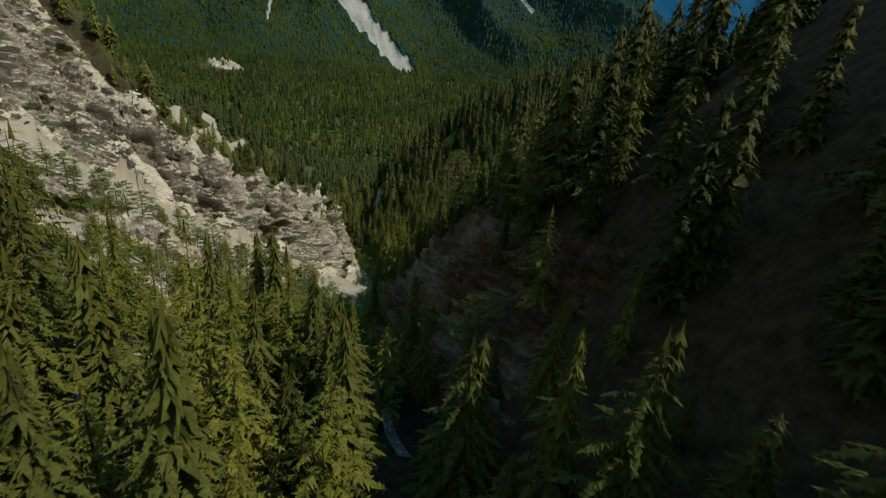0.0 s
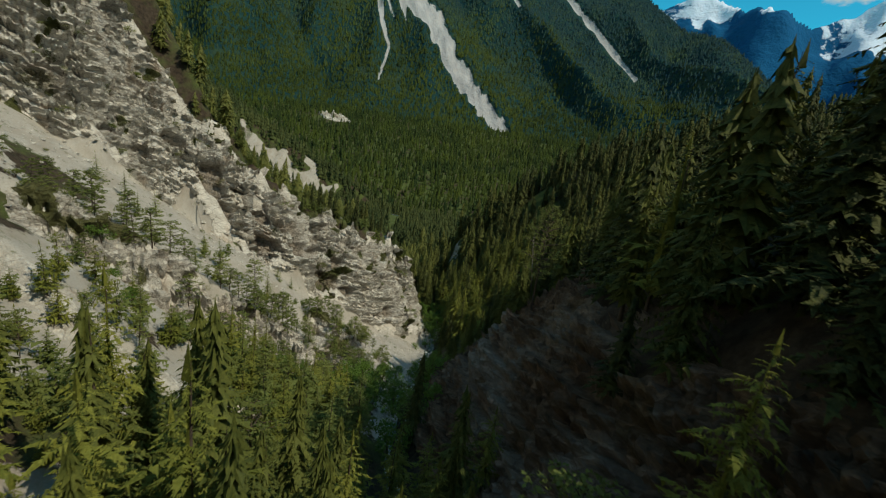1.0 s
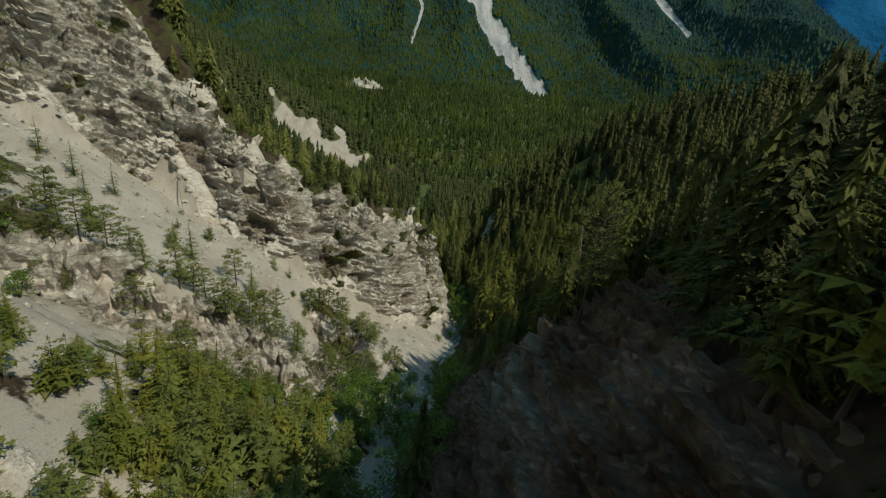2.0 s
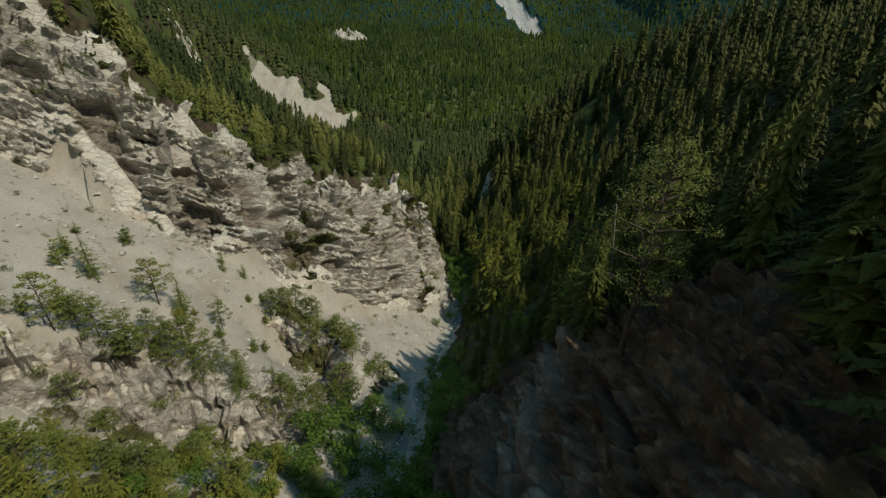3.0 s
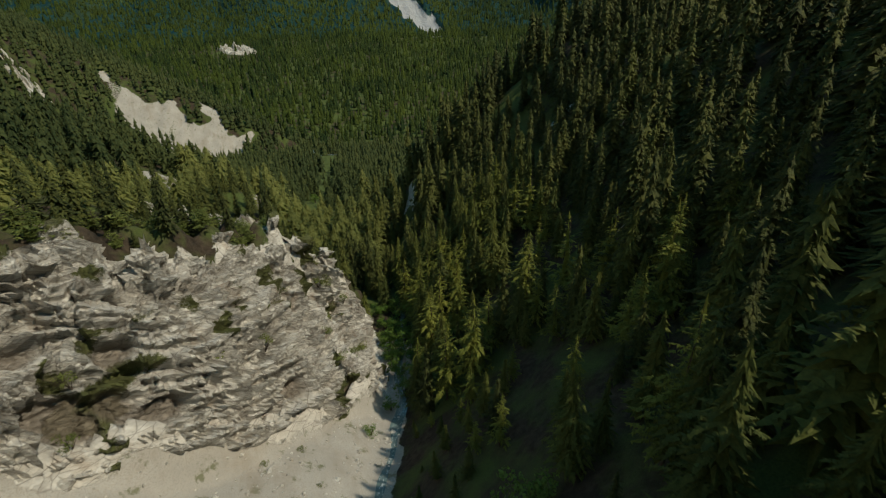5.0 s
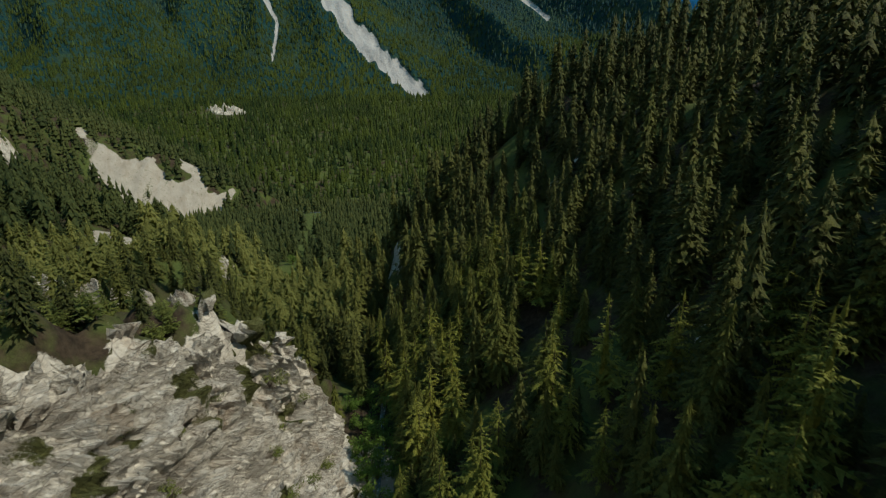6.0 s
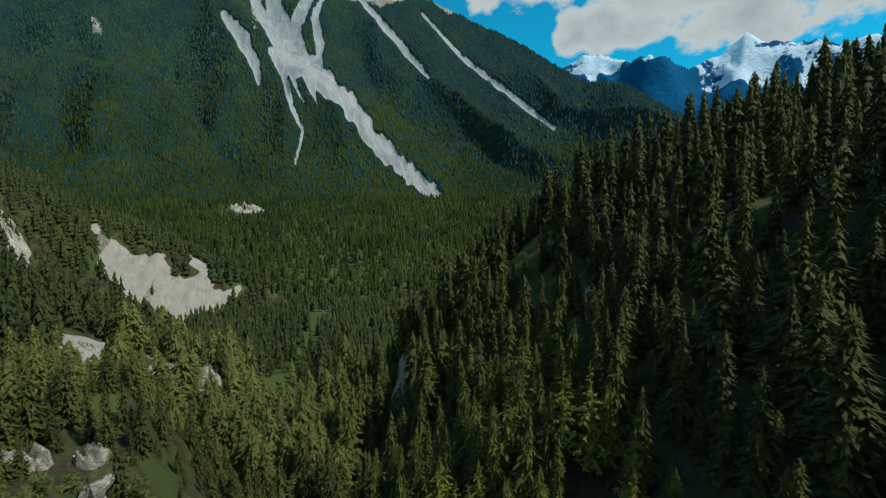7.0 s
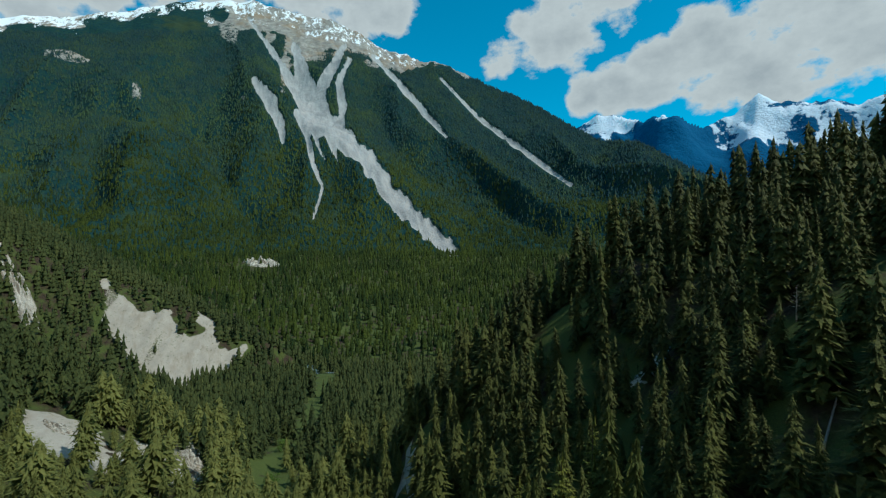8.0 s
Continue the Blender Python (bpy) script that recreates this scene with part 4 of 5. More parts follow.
def boughs(rng, w, tiers, per, cuts, start=0.06, droop=0.38, power=0.9, gap=0.08, up=0.14, rounded=0.0, core=0.3, broad=0.42, ragged_=0.25):
    """Crown of a conifer one unit high: tiers of flat, drooping boughs, each a spine with overlapping side sprays, round a slim core."""
    v, f = [], []
    ax, ay = rng.uniform(-0.02, 0.02), rng.uniform(-0.02, 0.02)
    for i in range(tiers):
        t = min(max((i + rng.uniform(-0.35, 0.35)) / tiers, 0.0), 0.985)
        h = start + (0.985 - start) * t
        prof = (1 - rounded) * (1 - t) ** power + rounded * math.sin(math.pi * min(0.97, 0.24 + 0.74 * t)) ** 0.8
        full = w * (0.96 * prof + 0.035) * (0.8 if i == 0 else 1.0) * rng.uniform(1 - ragged_, 1 + 0.6 * ragged_)
        count_ = max(3, int(round(per * (0.55 + 0.45 * prof))))
        turn0 = rng.uniform(0, 6.28)
        for k in range(count_):
            if rng.random() < gap:
                continue
            phi = turn0 + 2 * math.pi * (k + rng.uniform(-0.3, 0.3)) / count_
            L = full * rng.uniform(0.72, 1.14)
            hh = h + rng.uniform(-0.45, 0.45) * (1 - start) / tiers
            dx, dy = math.cos(phi), math.sin(phi)
            sag, lift = droop * rng.uniform(0.5, 1.5), up * rng.uniform(0.3, 1.6)
            tx, ty = ax * t, ay * t

            def at(q):
                return (tx + dx * L * q, ty + dy * L * q, hh + lift * L * q - sag * L * q * q)
            for j in range(cuts):
                q0 = (j + rng.uniform(0.0, 0.5)) / cuts
                p0, p1 = at(q0), at(min(1.0, q0 + rng.uniform(0.6, 1.15) / cuts))
                for side in (-1, 1):
                    if cuts > 3 and rng.random() < 0.14:
                        continue
                    reach = L * (broad * (1 - q0) ** 0.7 + 0.07) * rng.uniform(0.4, 1.3)
                    fw = rng.uniform(0.1, 1.1)
                    tip = (p0[0] + dx * reach * fw - side * dy * reach, p0[1] + dy * reach * fw + side * dx * reach, p0[2] - reach * rng.uniform(0.05, 1.15))
                    n = len(v)
                    v += [p0, p1, tip]
                    f.append((n, n + 1, n + 2) if side < 0 else (n + 1, n, n + 2))
                if rng.random() < (0.55 if cuts > 4 else 0.9):
                    n = len(v)
                    v += [p0, p1, (0.5 * (p0[0] + p1[0]) + rng.uniform(-0.06, 0.06) * L, 0.5 * (p0[1] + p1[1]) + rng.uniform(-0.06, 0.06) * L, p0[2] - L * rng.uniform(0.12, 0.34 if cuts > 4 else 0.5))]
                    f.append((n, n + 1, n + 2))
            p, e, b = at(0.72), at(1.1), 0.10 * L
            n = len(v)
            v += [(p[0] - dy * b, p[1] + dx * b, p[2] - 0.3 * b), (p[0] + dy * b, p[1] - dx * b, p[2] - 0.3 * b), e]
            f.append((n, n + 1, n + 2))
    for k in range(3):
        n = len(v)
        t = 2.1 * k
        v += [(ax + 0.012 * math.cos(t), ay + 0.012 * math.sin(t), 0.92), (ax + 0.012 * math.cos(t + 2), ay + 0.012 * math.sin(t + 2), 0.92), (ax, ay, 1.02)]
        f.append((n, n + 1, n + 2))
    if core:
        for z0, z1, r in ((start + 0.02, 0.6, core * w), (0.4, 0.95, core * w * 0.62)):
            n = len(v)
            v += [(r * math.cos(1.05 * k) * rng.uniform(0.6, 1.3), r * math.sin(1.05 * k) * rng.uniform(0.6, 1.3), z0 + rng.uniform(-0.04, 0.04)) for k in range(6)]
            v.append((ax, ay, z1))
            f += [(n + k, n + (k + 1) % 6, n + 6) for k in range(6)]
    return v, f


def skirts(rng, w, tiers, spikes, power=0.65, start=0.05, rounded=0.0, fuzz=0, body=1.0, lean=0.03):
    """A full conifer crown one unit high: overlapping drooping skirts with jagged rims, and loose shoots that stand out of them."""
    v, f = [], []
    ax, ay = rng.uniform(-lean, lean), rng.uniform(-lean, lean)
    gap = (1 - start) / tiers
    for i in range(tiers):
        t = i / tiers
        prof = (1 - rounded) * (1 - t) ** power + rounded * math.sin(math.pi * min(0.97, 0.26 + 0.72 * t)) ** 0.8
        r = body * w * (0.94 * prof + 0.05) * rng.uniform(0.78, 1.18)
        z1 = min(1.0, start + gap * (i + 1.5 + rng.uniform(-0.2, 0.3)))
        z0 = start + gap * (i + rng.uniform(-0.25, 0.15)) - 0.18 * r
        cx, cy = ax * t + r * rng.uniform(-0.16, 0.16), ay * t + r * rng.uniform(-0.16, 0.16)
        n, g0, m = len(v), rng.uniform(0, 6.28), 2 * spikes
        v.append((ax * t, ay * t, z1))
        for k in range(m):
            g = g0 + 2 * math.pi * (k + rng.uniform(-0.3, 0.3)) / m
            q = r * (rng.uniform(0.8, 1.3) if k % 2 else rng.uniform(0.42, 0.75))
            v.append((cx + q * math.cos(g), cy + q * math.sin(g), (z0 if k % 2 else 0.72 * z0 + 0.28 * z1) + gap * rng.uniform(-0.35, 0.35)))
        f += [(n, n + 1 + k, n + 1 + (k + 1) % m) for k in range(m)]
    for _ in range(fuzz):
        t = rng.random() ** 1.1
        prof = (1 - rounded) * (1 - t) ** power + rounded * math.sin(math.pi * min(0.97, 0.26 + 0.72 * t)) ** 0.8
        r, g = w * (0.94 * prof + 0.05), rng.uniform(0, 6.28)
        z, q = start + (1 - start) * t, r * rng.uniform(0.4, 0.8)
        e, b, drop = r * rng.uniform(0.8, 1.3), (0.11 * r + 0.003) * rng.uniform(0.6, 1.4), r * rng.uniform(-0.1, 0.6)
        dx, dy = math.cos(g), math.sin(g)
        n = len(v)
        v += [(ax * t + dx * q - dy * b, ay * t + dy * q + dx * b, z), (ax * t + dx * q + dy * b, ay * t + dy * q - dx * b, z + rng.uniform(-0.5, 0.5) * b), (ax * t + dx * e, ay * t + dy * e, z - drop)]
        f.append((n, n + 1, n + 2))
    n = len(v)
    v += [(ax + 0.014, ay, 0.93), (ax - 0.008, ay + 0.012, 0.93), (ax - 0.008, ay - 0.012, 0.93), (ax, ay, 1.03)]
    f += [(n, n + 1, n + 3), (n + 1, n + 2, n + 3), (n + 2, n, n + 3)]
    return v, f


def leaf_ball(rng, c, r, n, size, flat=0.8):
    """A loose clump of leaves round c."""
    v, f = [], []
    for _ in range(n):
        d = Vector((rng.gauss(0, 1), rng.gauss(0, 1), rng.gauss(0, flat))).normalized() * r * rng.uniform(0.55, 1.05)
        p = Vector(c) + Vector((d.x, d.y, d.z * flat))
        a = Vector((rng.gauss(0, 1), rng.gauss(0, 1), rng.gauss(0, 0.6))).normalized()
        b = a.cross(d + Vector((0.01, 0.02, 0.03))).normalized()
        s = size * rng.uniform(0.6, 1.3)
        m = len(v)
        v += [tuple(p - a * s), tuple(p + b * s * 0.6), tuple(p + a * s), tuple(p - b * s * 0.6)]
        f += [(m, m + 1, m + 2), (m, m + 2, m + 3)]
    return v, f


def trunk_of(rng, h, r, lean=0.02, sides=6, top=0.97):
    bx, by = rng.uniform(-lean, lean) * h, rng.uniform(-lean, lean) * h
    zs_ = [-0.05, 0.0, 0.03, 0.25, 0.5, 0.75, top]
    rs = [1.5, 1.35, 1.0, 0.82, 0.6, 0.34, 0.06]
    pts = [(bx * math.sin(z * 3) * 0.3, by * math.sin(z * 2.4) * 0.3, z * h) for z in zs_]
    return tube(pts, [r * q for q in rs], sides)


def make_tree(name, label, category, group, crown, crown_mat, trunk, trunk_mat=None, extra=()):
    root = tagged(new(name), label, category, group)
    for pname, (v, f), mat in (("trunk", trunk, trunk_mat or BARK), ("crown", crown, crown_mat), *extra):
        if f:
            ob = new(pname, tri_mesh(pname, v, f, mat))
            ob.parent = root
    return root


def scaled(vf, s, sz=None):
    return [(x * s, y * s, z * (sz or s)) for x, y, z in vf[0]], vf[1]


def pine_crown(rng, clumps=26, start=0.35, width=0.2, leaves=46, size=0.016):
    bits, limbs = [], []
    for i in range(clumps):
        t = i / clumps
        h = start + (0.97 - start) * t
        w = width * (math.sin(math.pi * (0.18 + 0.8 * t)) ** 0.7) * rng.uniform(0.5, 1.1)
        phi = i * 2.4 + rng.uniform(-0.4, 0.4)
        c = (w * math.cos(phi), w * math.sin(phi), h + 0.2 * w)
        bits.append(leaf_ball(rng, c, 0.065 * rng.uniform(0.7, 1.3), leaves, size, 0.55))
        limbs.append(limb((0, 0, h - 0.03), c, 0.006, 0.002))
    return join(bits), join(limbs)


TR = random.Random(11)
spruces, larches, pines, bushes, fine_spruces, fine_larches = [], [], [], [], [], []
SPRUCE_LABEL, LARCH_LABEL = "tall dark green spruce with drooping branches on the slope", "light green larch with sparse feathery branches"
for n in range(5):
    wid = (0.17, 0.185, 0.16, 0.205, 0.175)[n]
    spruces.append(make_tree("spruce", SPRUCE_LABEL, "tree", "conifers of the gorge",
                             join([skirts(TR, 0.72 * wid, 16, 8, 0.62, 0.07), boughs(TR, wid, 22, 6, 6, 0.05 + 0.02 * n, 0.46, 0.6 + 0.07 * n, 0.12, 0.14, 0.0, 0.0, 0.24, 0.3)]), SPRUCE, trunk_of(TR, 1.0, 0.0105)))
for n in range(3):
    larches.append(make_tree("larch", LARCH_LABEL, "tree", "conifers of the gorge",
                             boughs(TR, 0.19, 18, 6, 5, 0.14, 0.22, 0.8, 0.16, 0.16, 0.12, 0.18, 0.38, 0.4), LARCH, trunk_of(TR, 1.0, 0.0095)))
for n in range(3):
    fine_spruces.append(make_tree("spruce", SPRUCE_LABEL, "tree", "conifers of the gorge",
                                  join([skirts(TR, 0.10, 22, 9, 0.6, 0.12), boughs(TR, (0.175, 0.19, 0.165)[n], 34, 7, 12, 0.1 + 0.05 * n, 0.55, 0.62, 0.24, 0.16, 0.05, 0.0, 0.15, 0.45)]), SPRUCE, trunk_of(TR, 1.0, 0.0105, 0.02, 8)))
for n in range(2):
    fine_larches.append(make_tree("larch", LARCH_LABEL, "tree", "conifers of the gorge",
                                  boughs(TR, 0.18, 32, 7, 11, 0.16, 0.4, 0.7, 0.3, 0.16, 0.12, 0.1, 0.16, 0.55), LARCH, trunk_of(TR, 1.0, 0.0095, 0.02, 8)))
for n in range(3):
    cr, lb = pine_crown(TR, 24 + 4 * n, 0.28, 0.2 + 0.03 * n)
    pines.append(make_tree("pine", "slender grey-green mountain pine on pale rock", "tree", "conifers of the gorge", cr, PINE,
                           trunk_of(TR, 1.0, 0.011, 0.06), None, [("limb", lb, BARK)]))
for n in range(2):
    blobs = join([leaf_ball(TR, (TR.uniform(-0.32, 0.32), TR.uniform(-0.32, 0.32), TR.uniform(0.25, 0.85)), TR.uniform(0.14, 0.24), 60, 0.034) for _ in range(15)])
    bushes.append(make_tree("bush", "fresh green broad-leaved bush by the stream", "bush", "bushes by the stream", blobs, BROADLEAF,
                            join([limb((0, 0, -0.05), (TR.uniform(-0.25, 0.25), TR.uniform(-0.25, 0.25), 0.6), 0.03, 0.01) for _ in range(5)])))

placed = []


def plant(kind, x, y, h, spread=1.0, lean=0.0):
    z = float(height(np.array([x]), np.array([y]))[0])
    rz = TR.uniform(0, 360)
    m = pose(x, y, z - 0.15, lean * TR.uniform(-1, 1), lean * TR.uniform(-1, 1), rz) @ Matrix.Diagonal((h * spread, h * spread, h, 1))
    src = TR.choice(kind)
    ob = copy_thing(src, m) if src in placed else src
    ob.matrix_basis = m
    placed.append(src)
    return ob


def lane_free(x, y, top):
    """Open air along the middle of the gorge."""
    mid = 1.0 - 0.085 * y
    return not (abs(x - mid) < 9 and -15 < y < 200 and top > 100 - 0.13 * y - 13)


def scatter(x0, x1, y0, y1, step, seed, keep, jitter=0.45):
    rs = np.random.RandomState(seed)
    px, py = np.meshgrid(np.arange(x0, x1, step), np.arange(y0, y1, step))
    px = px.ravel() + rs.uniform(-jitter, jitter, px.size) * step
    py = py.ravel() + rs.uniform(-jitter, jitter, py.size) * step
    p = keep(px, py)
    ok = rs.uniform(0, 1, px.size) < p
    return px[ok], py[ok]


NEAR_Y = 205.0


def density(x, y):
    """How likely a tree stands here."""
    rock, debris, meadow = masks(x, y)
    xs, zs = stream_at(y)
    bank = (x < xs) & (y < 92) & (y > -40) & (x > xs - 75)
    d = (1 - rock) * np.where(bank, 1.0, (1 - debris) ** 2)
    glade, _ = to_line(x, y, GLADE)
    d = d * smooth(np.abs(glade) + 10 * fbm(x / 14, y / 14, octaves=2, seed=121), 4, 10) * (1 - smooth(np.exp(-(((x - 9) / 8) ** 2 + ((y - 300) / 9) ** 2)), 0.4, 0.7))
    d = d * smooth(np.hypot((x + 188) / 1.3, (y - 648) / 1.5), 13, 19) * smooth(np.abs(to_line(x, y, [(-190, 652, 0), (-160, 570, 0)])[0]), 8, 13)
    d = d * np.where((y < 232), np.where(x < xs, smooth(xs - x, 4, 8), smooth(x - xs, 2.5, 5)), 1.0)
    d = d * smooth(np.hypot((x + 37) / 5.0, np.maximum(np.abs(y - 306) - 22, 0) / 5.0), 0.8, 1.3)
    gap = smooth(fbm(x / 16, y / 16, octaves=2, seed=120), -0.95, -0.45)
    belt = (x < xs) & (y < 92) & (spur(x, y)[2] < 0)          # tall trees keep to the foot of the left bank
    reach = np.interp(y, (0, 30, 60, 80, 92), (46, 26, 26, 30, 20))
    d = np.where(belt, d * (1 - smooth(xs - x + 5 * fbm(x / 11, y / 11, octaves=2, seed=122), reach, reach + 8)), d)
    return d * gap


# near trees, one by one
def near_keep(x, y):
    xs, zs = stream_at(y)
    d = density(x, y)
    left_open = (x < xs) & (y > 86) & (spur(x, y)[2] < 0)
    d = np.where(left_open, d * 0.25, d)
    d = np.where((x > xs + 12) & (x < xs + 40) & (y > 125) & (y < 225), d * 0.5, d)
    d = np.where((x > xs + 26) & (y < 80), d * 0.3 * (y > 50), d)
    d = np.where((x > xs + 13) & (y < 50), 0, d)
    return np.where(spur(x, y)[2] > 0, d * 0.9, d)


nx_, ny_ = scatter(-85, 62, -6, 262, 5.0, 3, near_keep)
lane_d = np.abs(nx_ - 1.0 + 0.085 * ny_)
order = np.argsort(np.where((nx_ < -6) & (ny_ < 80), lane_d * 0.55, lane_d))
CLEAR = (-30.0, 38.5)      # a stony clearing on the left bank
count = 0
near_set = []
for i in order:
    x, y = float(nx_[i]), float(ny_[i])
    if count >= 275:
        break
    xs = float(np.interp(y, STREAM_Y, STREAM_X))
    left = x < xs
    z = float(height(np.array([x]), np.array([y]))[0])
    if left and y > 86:
        h, kind = (TR.uniform(4, 8), pines) if y < 200 else (TR.uniform(9, 16), spruces)
    elif left and (y > 54 or math.hypot(x - CLEAR[0], y - CLEAR[1]) < 7):
        continue
    elif left:
        h, kind = TR.uniform(12, 19) if xs - x > 18 and y > 30 else TR.uniform(14, 22), (spruces if TR.random() < 0.45 else larches)
    else:
        h, kind = TR.uniform(11, 21), (spruces if TR.random() < (0.85 if y < 140 else 0.55) else larches)
    if not left and 104 < y < 180:
        h *= float(np.interp(x - xs, (5, 12, 34), (0.25, 0.45, 1.0)))
    while h > 4 and not lane_free(x, y, z + h):
        h -= 2
    if not lane_free(x, y, z + h) or h < 3:
        continue
    if abs(x - 1.0 + 0.085 * y) < (36 if y < 60 else 19) and kind is not pines:
        kind = fine_spruces if kind is spruces else fine_larches
    plant(kind, x, y, h, TR.uniform(0.95, 1.3))
    near_set.append((x, y))
    count += 1

# young conical pines for the debris slope
young = []
for n in range(3):
    young.append(make_tree("pine", "young conical green pine on the pale debris slope", "tree", "young pines on the debris", conifer(TR, 18, 6, 6, 0.22 + 0.02 * n, 0.08, 0.2, 0.85, 0.0, 0.8, 0.8), PINE,
                           trunk_of(TR, 1.0, 0.014, 0.05)))
# soft airy pines and larches of the sunny bank
airy = []
for n in range(6):
    airy.append(make_tree("pine" if n < 3 else "larch", ("light olive-green pine with soft open crown on stony ground", "young feathery light green larch on stony ground")[n // 3], "tree", "conifers of the gorge",
                          boughs(TR, 0.21 + 0.02 * (n % 3), 13, 6, 4, 0.16, 0.12, 0.85, 0.2, 0.24, 0.6 if n < 3 else 0.12, 0.0, 0.5, 0.5), PINE if n < 3 else LARCH, trunk_of(TR, 1.0, 0.011, 0.05)))
kx, ky = scatter(-72, -14, 44, 101, 3.2, 61, lambda x, y: 0.85 * smooth(stream_at(y)[0] - x, 6, 10) * (1 - smooth(stream_at(y)[0] - x + 10 * fbm(x / 12, y / 12, octaves=2, seed=62), np.interp(y, (44, 75, 101), (46, 40, 20)), np.interp(y, (44, 75, 101), (56, 50, 28)))))
for i, (x, y) in enumerate(list(zip(kx, ky))[:230]):
    near = float(stream_at(y)[0]) - x
    plant(airy, float(x), float(y), TR.uniform(5, 10) if near < 22 and y < 80 else TR.uniform(3, 6.5), TR.uniform(1.0, 1.5), 3)
kx, ky = scatter(-72, -28, 97, 130, 4.0, 63, lambda x, y: 0.34 * (spur(x, y)[2] < -3) * smooth(stream_at(y)[0] - x, 7, 10))
for x, y in list(zip(kx, ky))[:45]:
    plant(airy, float(x), float(y), TR.uniform(1.8, 5.0), TR.uniform(1.0, 1.6), 4)
kx, ky = scatter(-95, -46, 140, 218, 3.4, 64, lambda x, y: 0.75 * smooth(spur(x, y)[3], 0.5, 2.5) * (1 - smooth(spur(x, y)[3], 12, 16)) * (spur(x, y)[2] > 6))
for x, y in list(zip(kx, ky))[:150]:
    plant(airy[:3], float(x), float(y), TR.uniform(3.0, 6.0), TR.uniform(1.2, 1.7), 4)
ys_ = [92 + 3.4 * i for i in range(18)]
for y in ys_:
    x = float(stream_at(y)[0])
    plant(bushes, x + TR.uniform(2.5, 6.5), y, TR.uniform(3.0, 5.5), 1.0)
    if y > 128:
        plant(bushes, x + TR.uniform(-0.5, 2.5), y + 1.5, TR.uniform(2.0, 3.5), 1.1)
# a light grove between the tall belt and the debris
kx, ky = scatter(-44, -10, 56, 99, 3.6, 41, lambda x, y: 0.8 * smooth(stream_at(y)[0] - x, 3, 6) * (1 - smooth(stream_at(y)[0] - x, 24, 32)))
for i, (x, y) in enumerate(list(zip(kx, ky))[:64]):
    plant((larches, larches, young, pines)[i % 4], float(x), float(y), TR.uniform(6, 11.5) if y < 84 else TR.uniform(4, 7), TR.uniform(1.0, 1.4), 2)
for x, y, h in ((-26.8, 107, 5), (-23.5, 116, 5), (-28, 94, 4), (-36, 87, 4), (-41, 81, 3.5), (-38, 71, 3.5), (-34, 92, 3.5), (-31, 100, 4), (-22, 104, 5), (-21, 97, 5), (-24, 90, 4.5), (-45, 76, 3), (-48, 70, 3),
                (-34.8, 221, 5), (-28, 231, 7), (-8, 218, 8), (-30, 210, 5), (-17, 206, 6), (-4.5, 190, 6), (-20, 214, 6), (-24, 222, 6), (-14, 199, 6), (-12, 226, 6), (-27, 186, 4), (-25, 192, 5), (-27, 199, 6), (-28, 206, 6), (-27, 214, 7), (-30, 218, 7), (-26, 226, 7), (-33, 232, 7), (-23, 206, 6), (-22, 196, 5), (-20, 188, 5)):
    plant(bushes, x, y, h, 1.05)
for x, y, h in ((14.3, 194, 14), (15.4, 183, 15), (14.7, 174, 16), (3.5, 185, 13), (22.7, 178, 15), (17.7, 166, 15), (5.2, 176, 12), (9, 168, 13), (10, 181, 14), (20, 171, 14), (-2, 172, 8), (12, 160, 13), (24, 164, 13), (27, 172, 12)):
    plant(fine_larches if TR.random() < 0.6 else fine_spruces, x, y, h, 1.15)
# bushes and pines where they stand out
for x, y, h in ((-4, 141, 7), (-17, 100, 6), (-14, 92, 7), (-19, 108, 6), (-25, 118, 5), (-12, 80, 7), (-20, 88, 5), (-26, 100, 5), (-12, 120, 7), (-14, 128, 6), (-13, 112, 6), (-15, 104, 6), (-10, 97, 7), (-18, 134, 4), (-24, 128, 4),
                (-30, 205, 6), (-32, 212, 7), (-31, 222, 7), (-38, 228, 6), (-29, 175, 3), (-66, 82, 4), (-62, 80, 4), (-100, 352, 7), (-118, 400, 8), (-84, 318, 7), (-80, 305, 7)):
    plant(bushes, x, y, h, 1.0)
for x, y, h in ((-84, 104, 6), (-80, 108, 6), (-78, 101, 5), (-90, 103, 6), (-71, 91, 6), (-64, 109, 7), (-69, 95, 6), (-60, 134, 3.5), (-64, 133, 3), (-62, 131, 3)):
    plant(young, x, y, h * 1.1, TR.uniform(1.0, 1.25), 3)
for x, y, h in ((-50, 134, 5), (-47, 135, 6), (-44, 134, 7), (-41, 135, 6), (-39, 133, 7), (-36, 132, 5), (-34, 129, 5), (-52, 118, 6),
                (-66, 86, 5), (-61, 91, 7), (-58, 94, 6), (-55, 97, 8), (-53, 100, 6), (-50, 101, 7), (-48, 104, 6), (-46, 106, 8), (-44, 105, 6), (-42, 109, 5), (-40, 107, 7), (-38, 111, 5), (-36, 110, 6), (-33, 112, 5), (-57, 112, 8), (-55, 114, 7), (-34, 118, 6)):
    plant(pines if TR.random() < 0.5 else young, x, y, h, TR.uniform(1.0, 1.4), 4)
for x, y, h in ((-8, 44, 17), (-4, 48, 16), (-9, 52, 16), (-2, 56, 15), (-7, 60, 14), (-12, 58, 14), (-4, 65, 12), (-13, 66, 12), (-9, 71, 11), (1, 51, 13), (-6, 36, 16), (2, 62, 10)):
    plant(fine_larches if TR.random() < 0.7 else fine_spruces, x, y, h, 1.15)
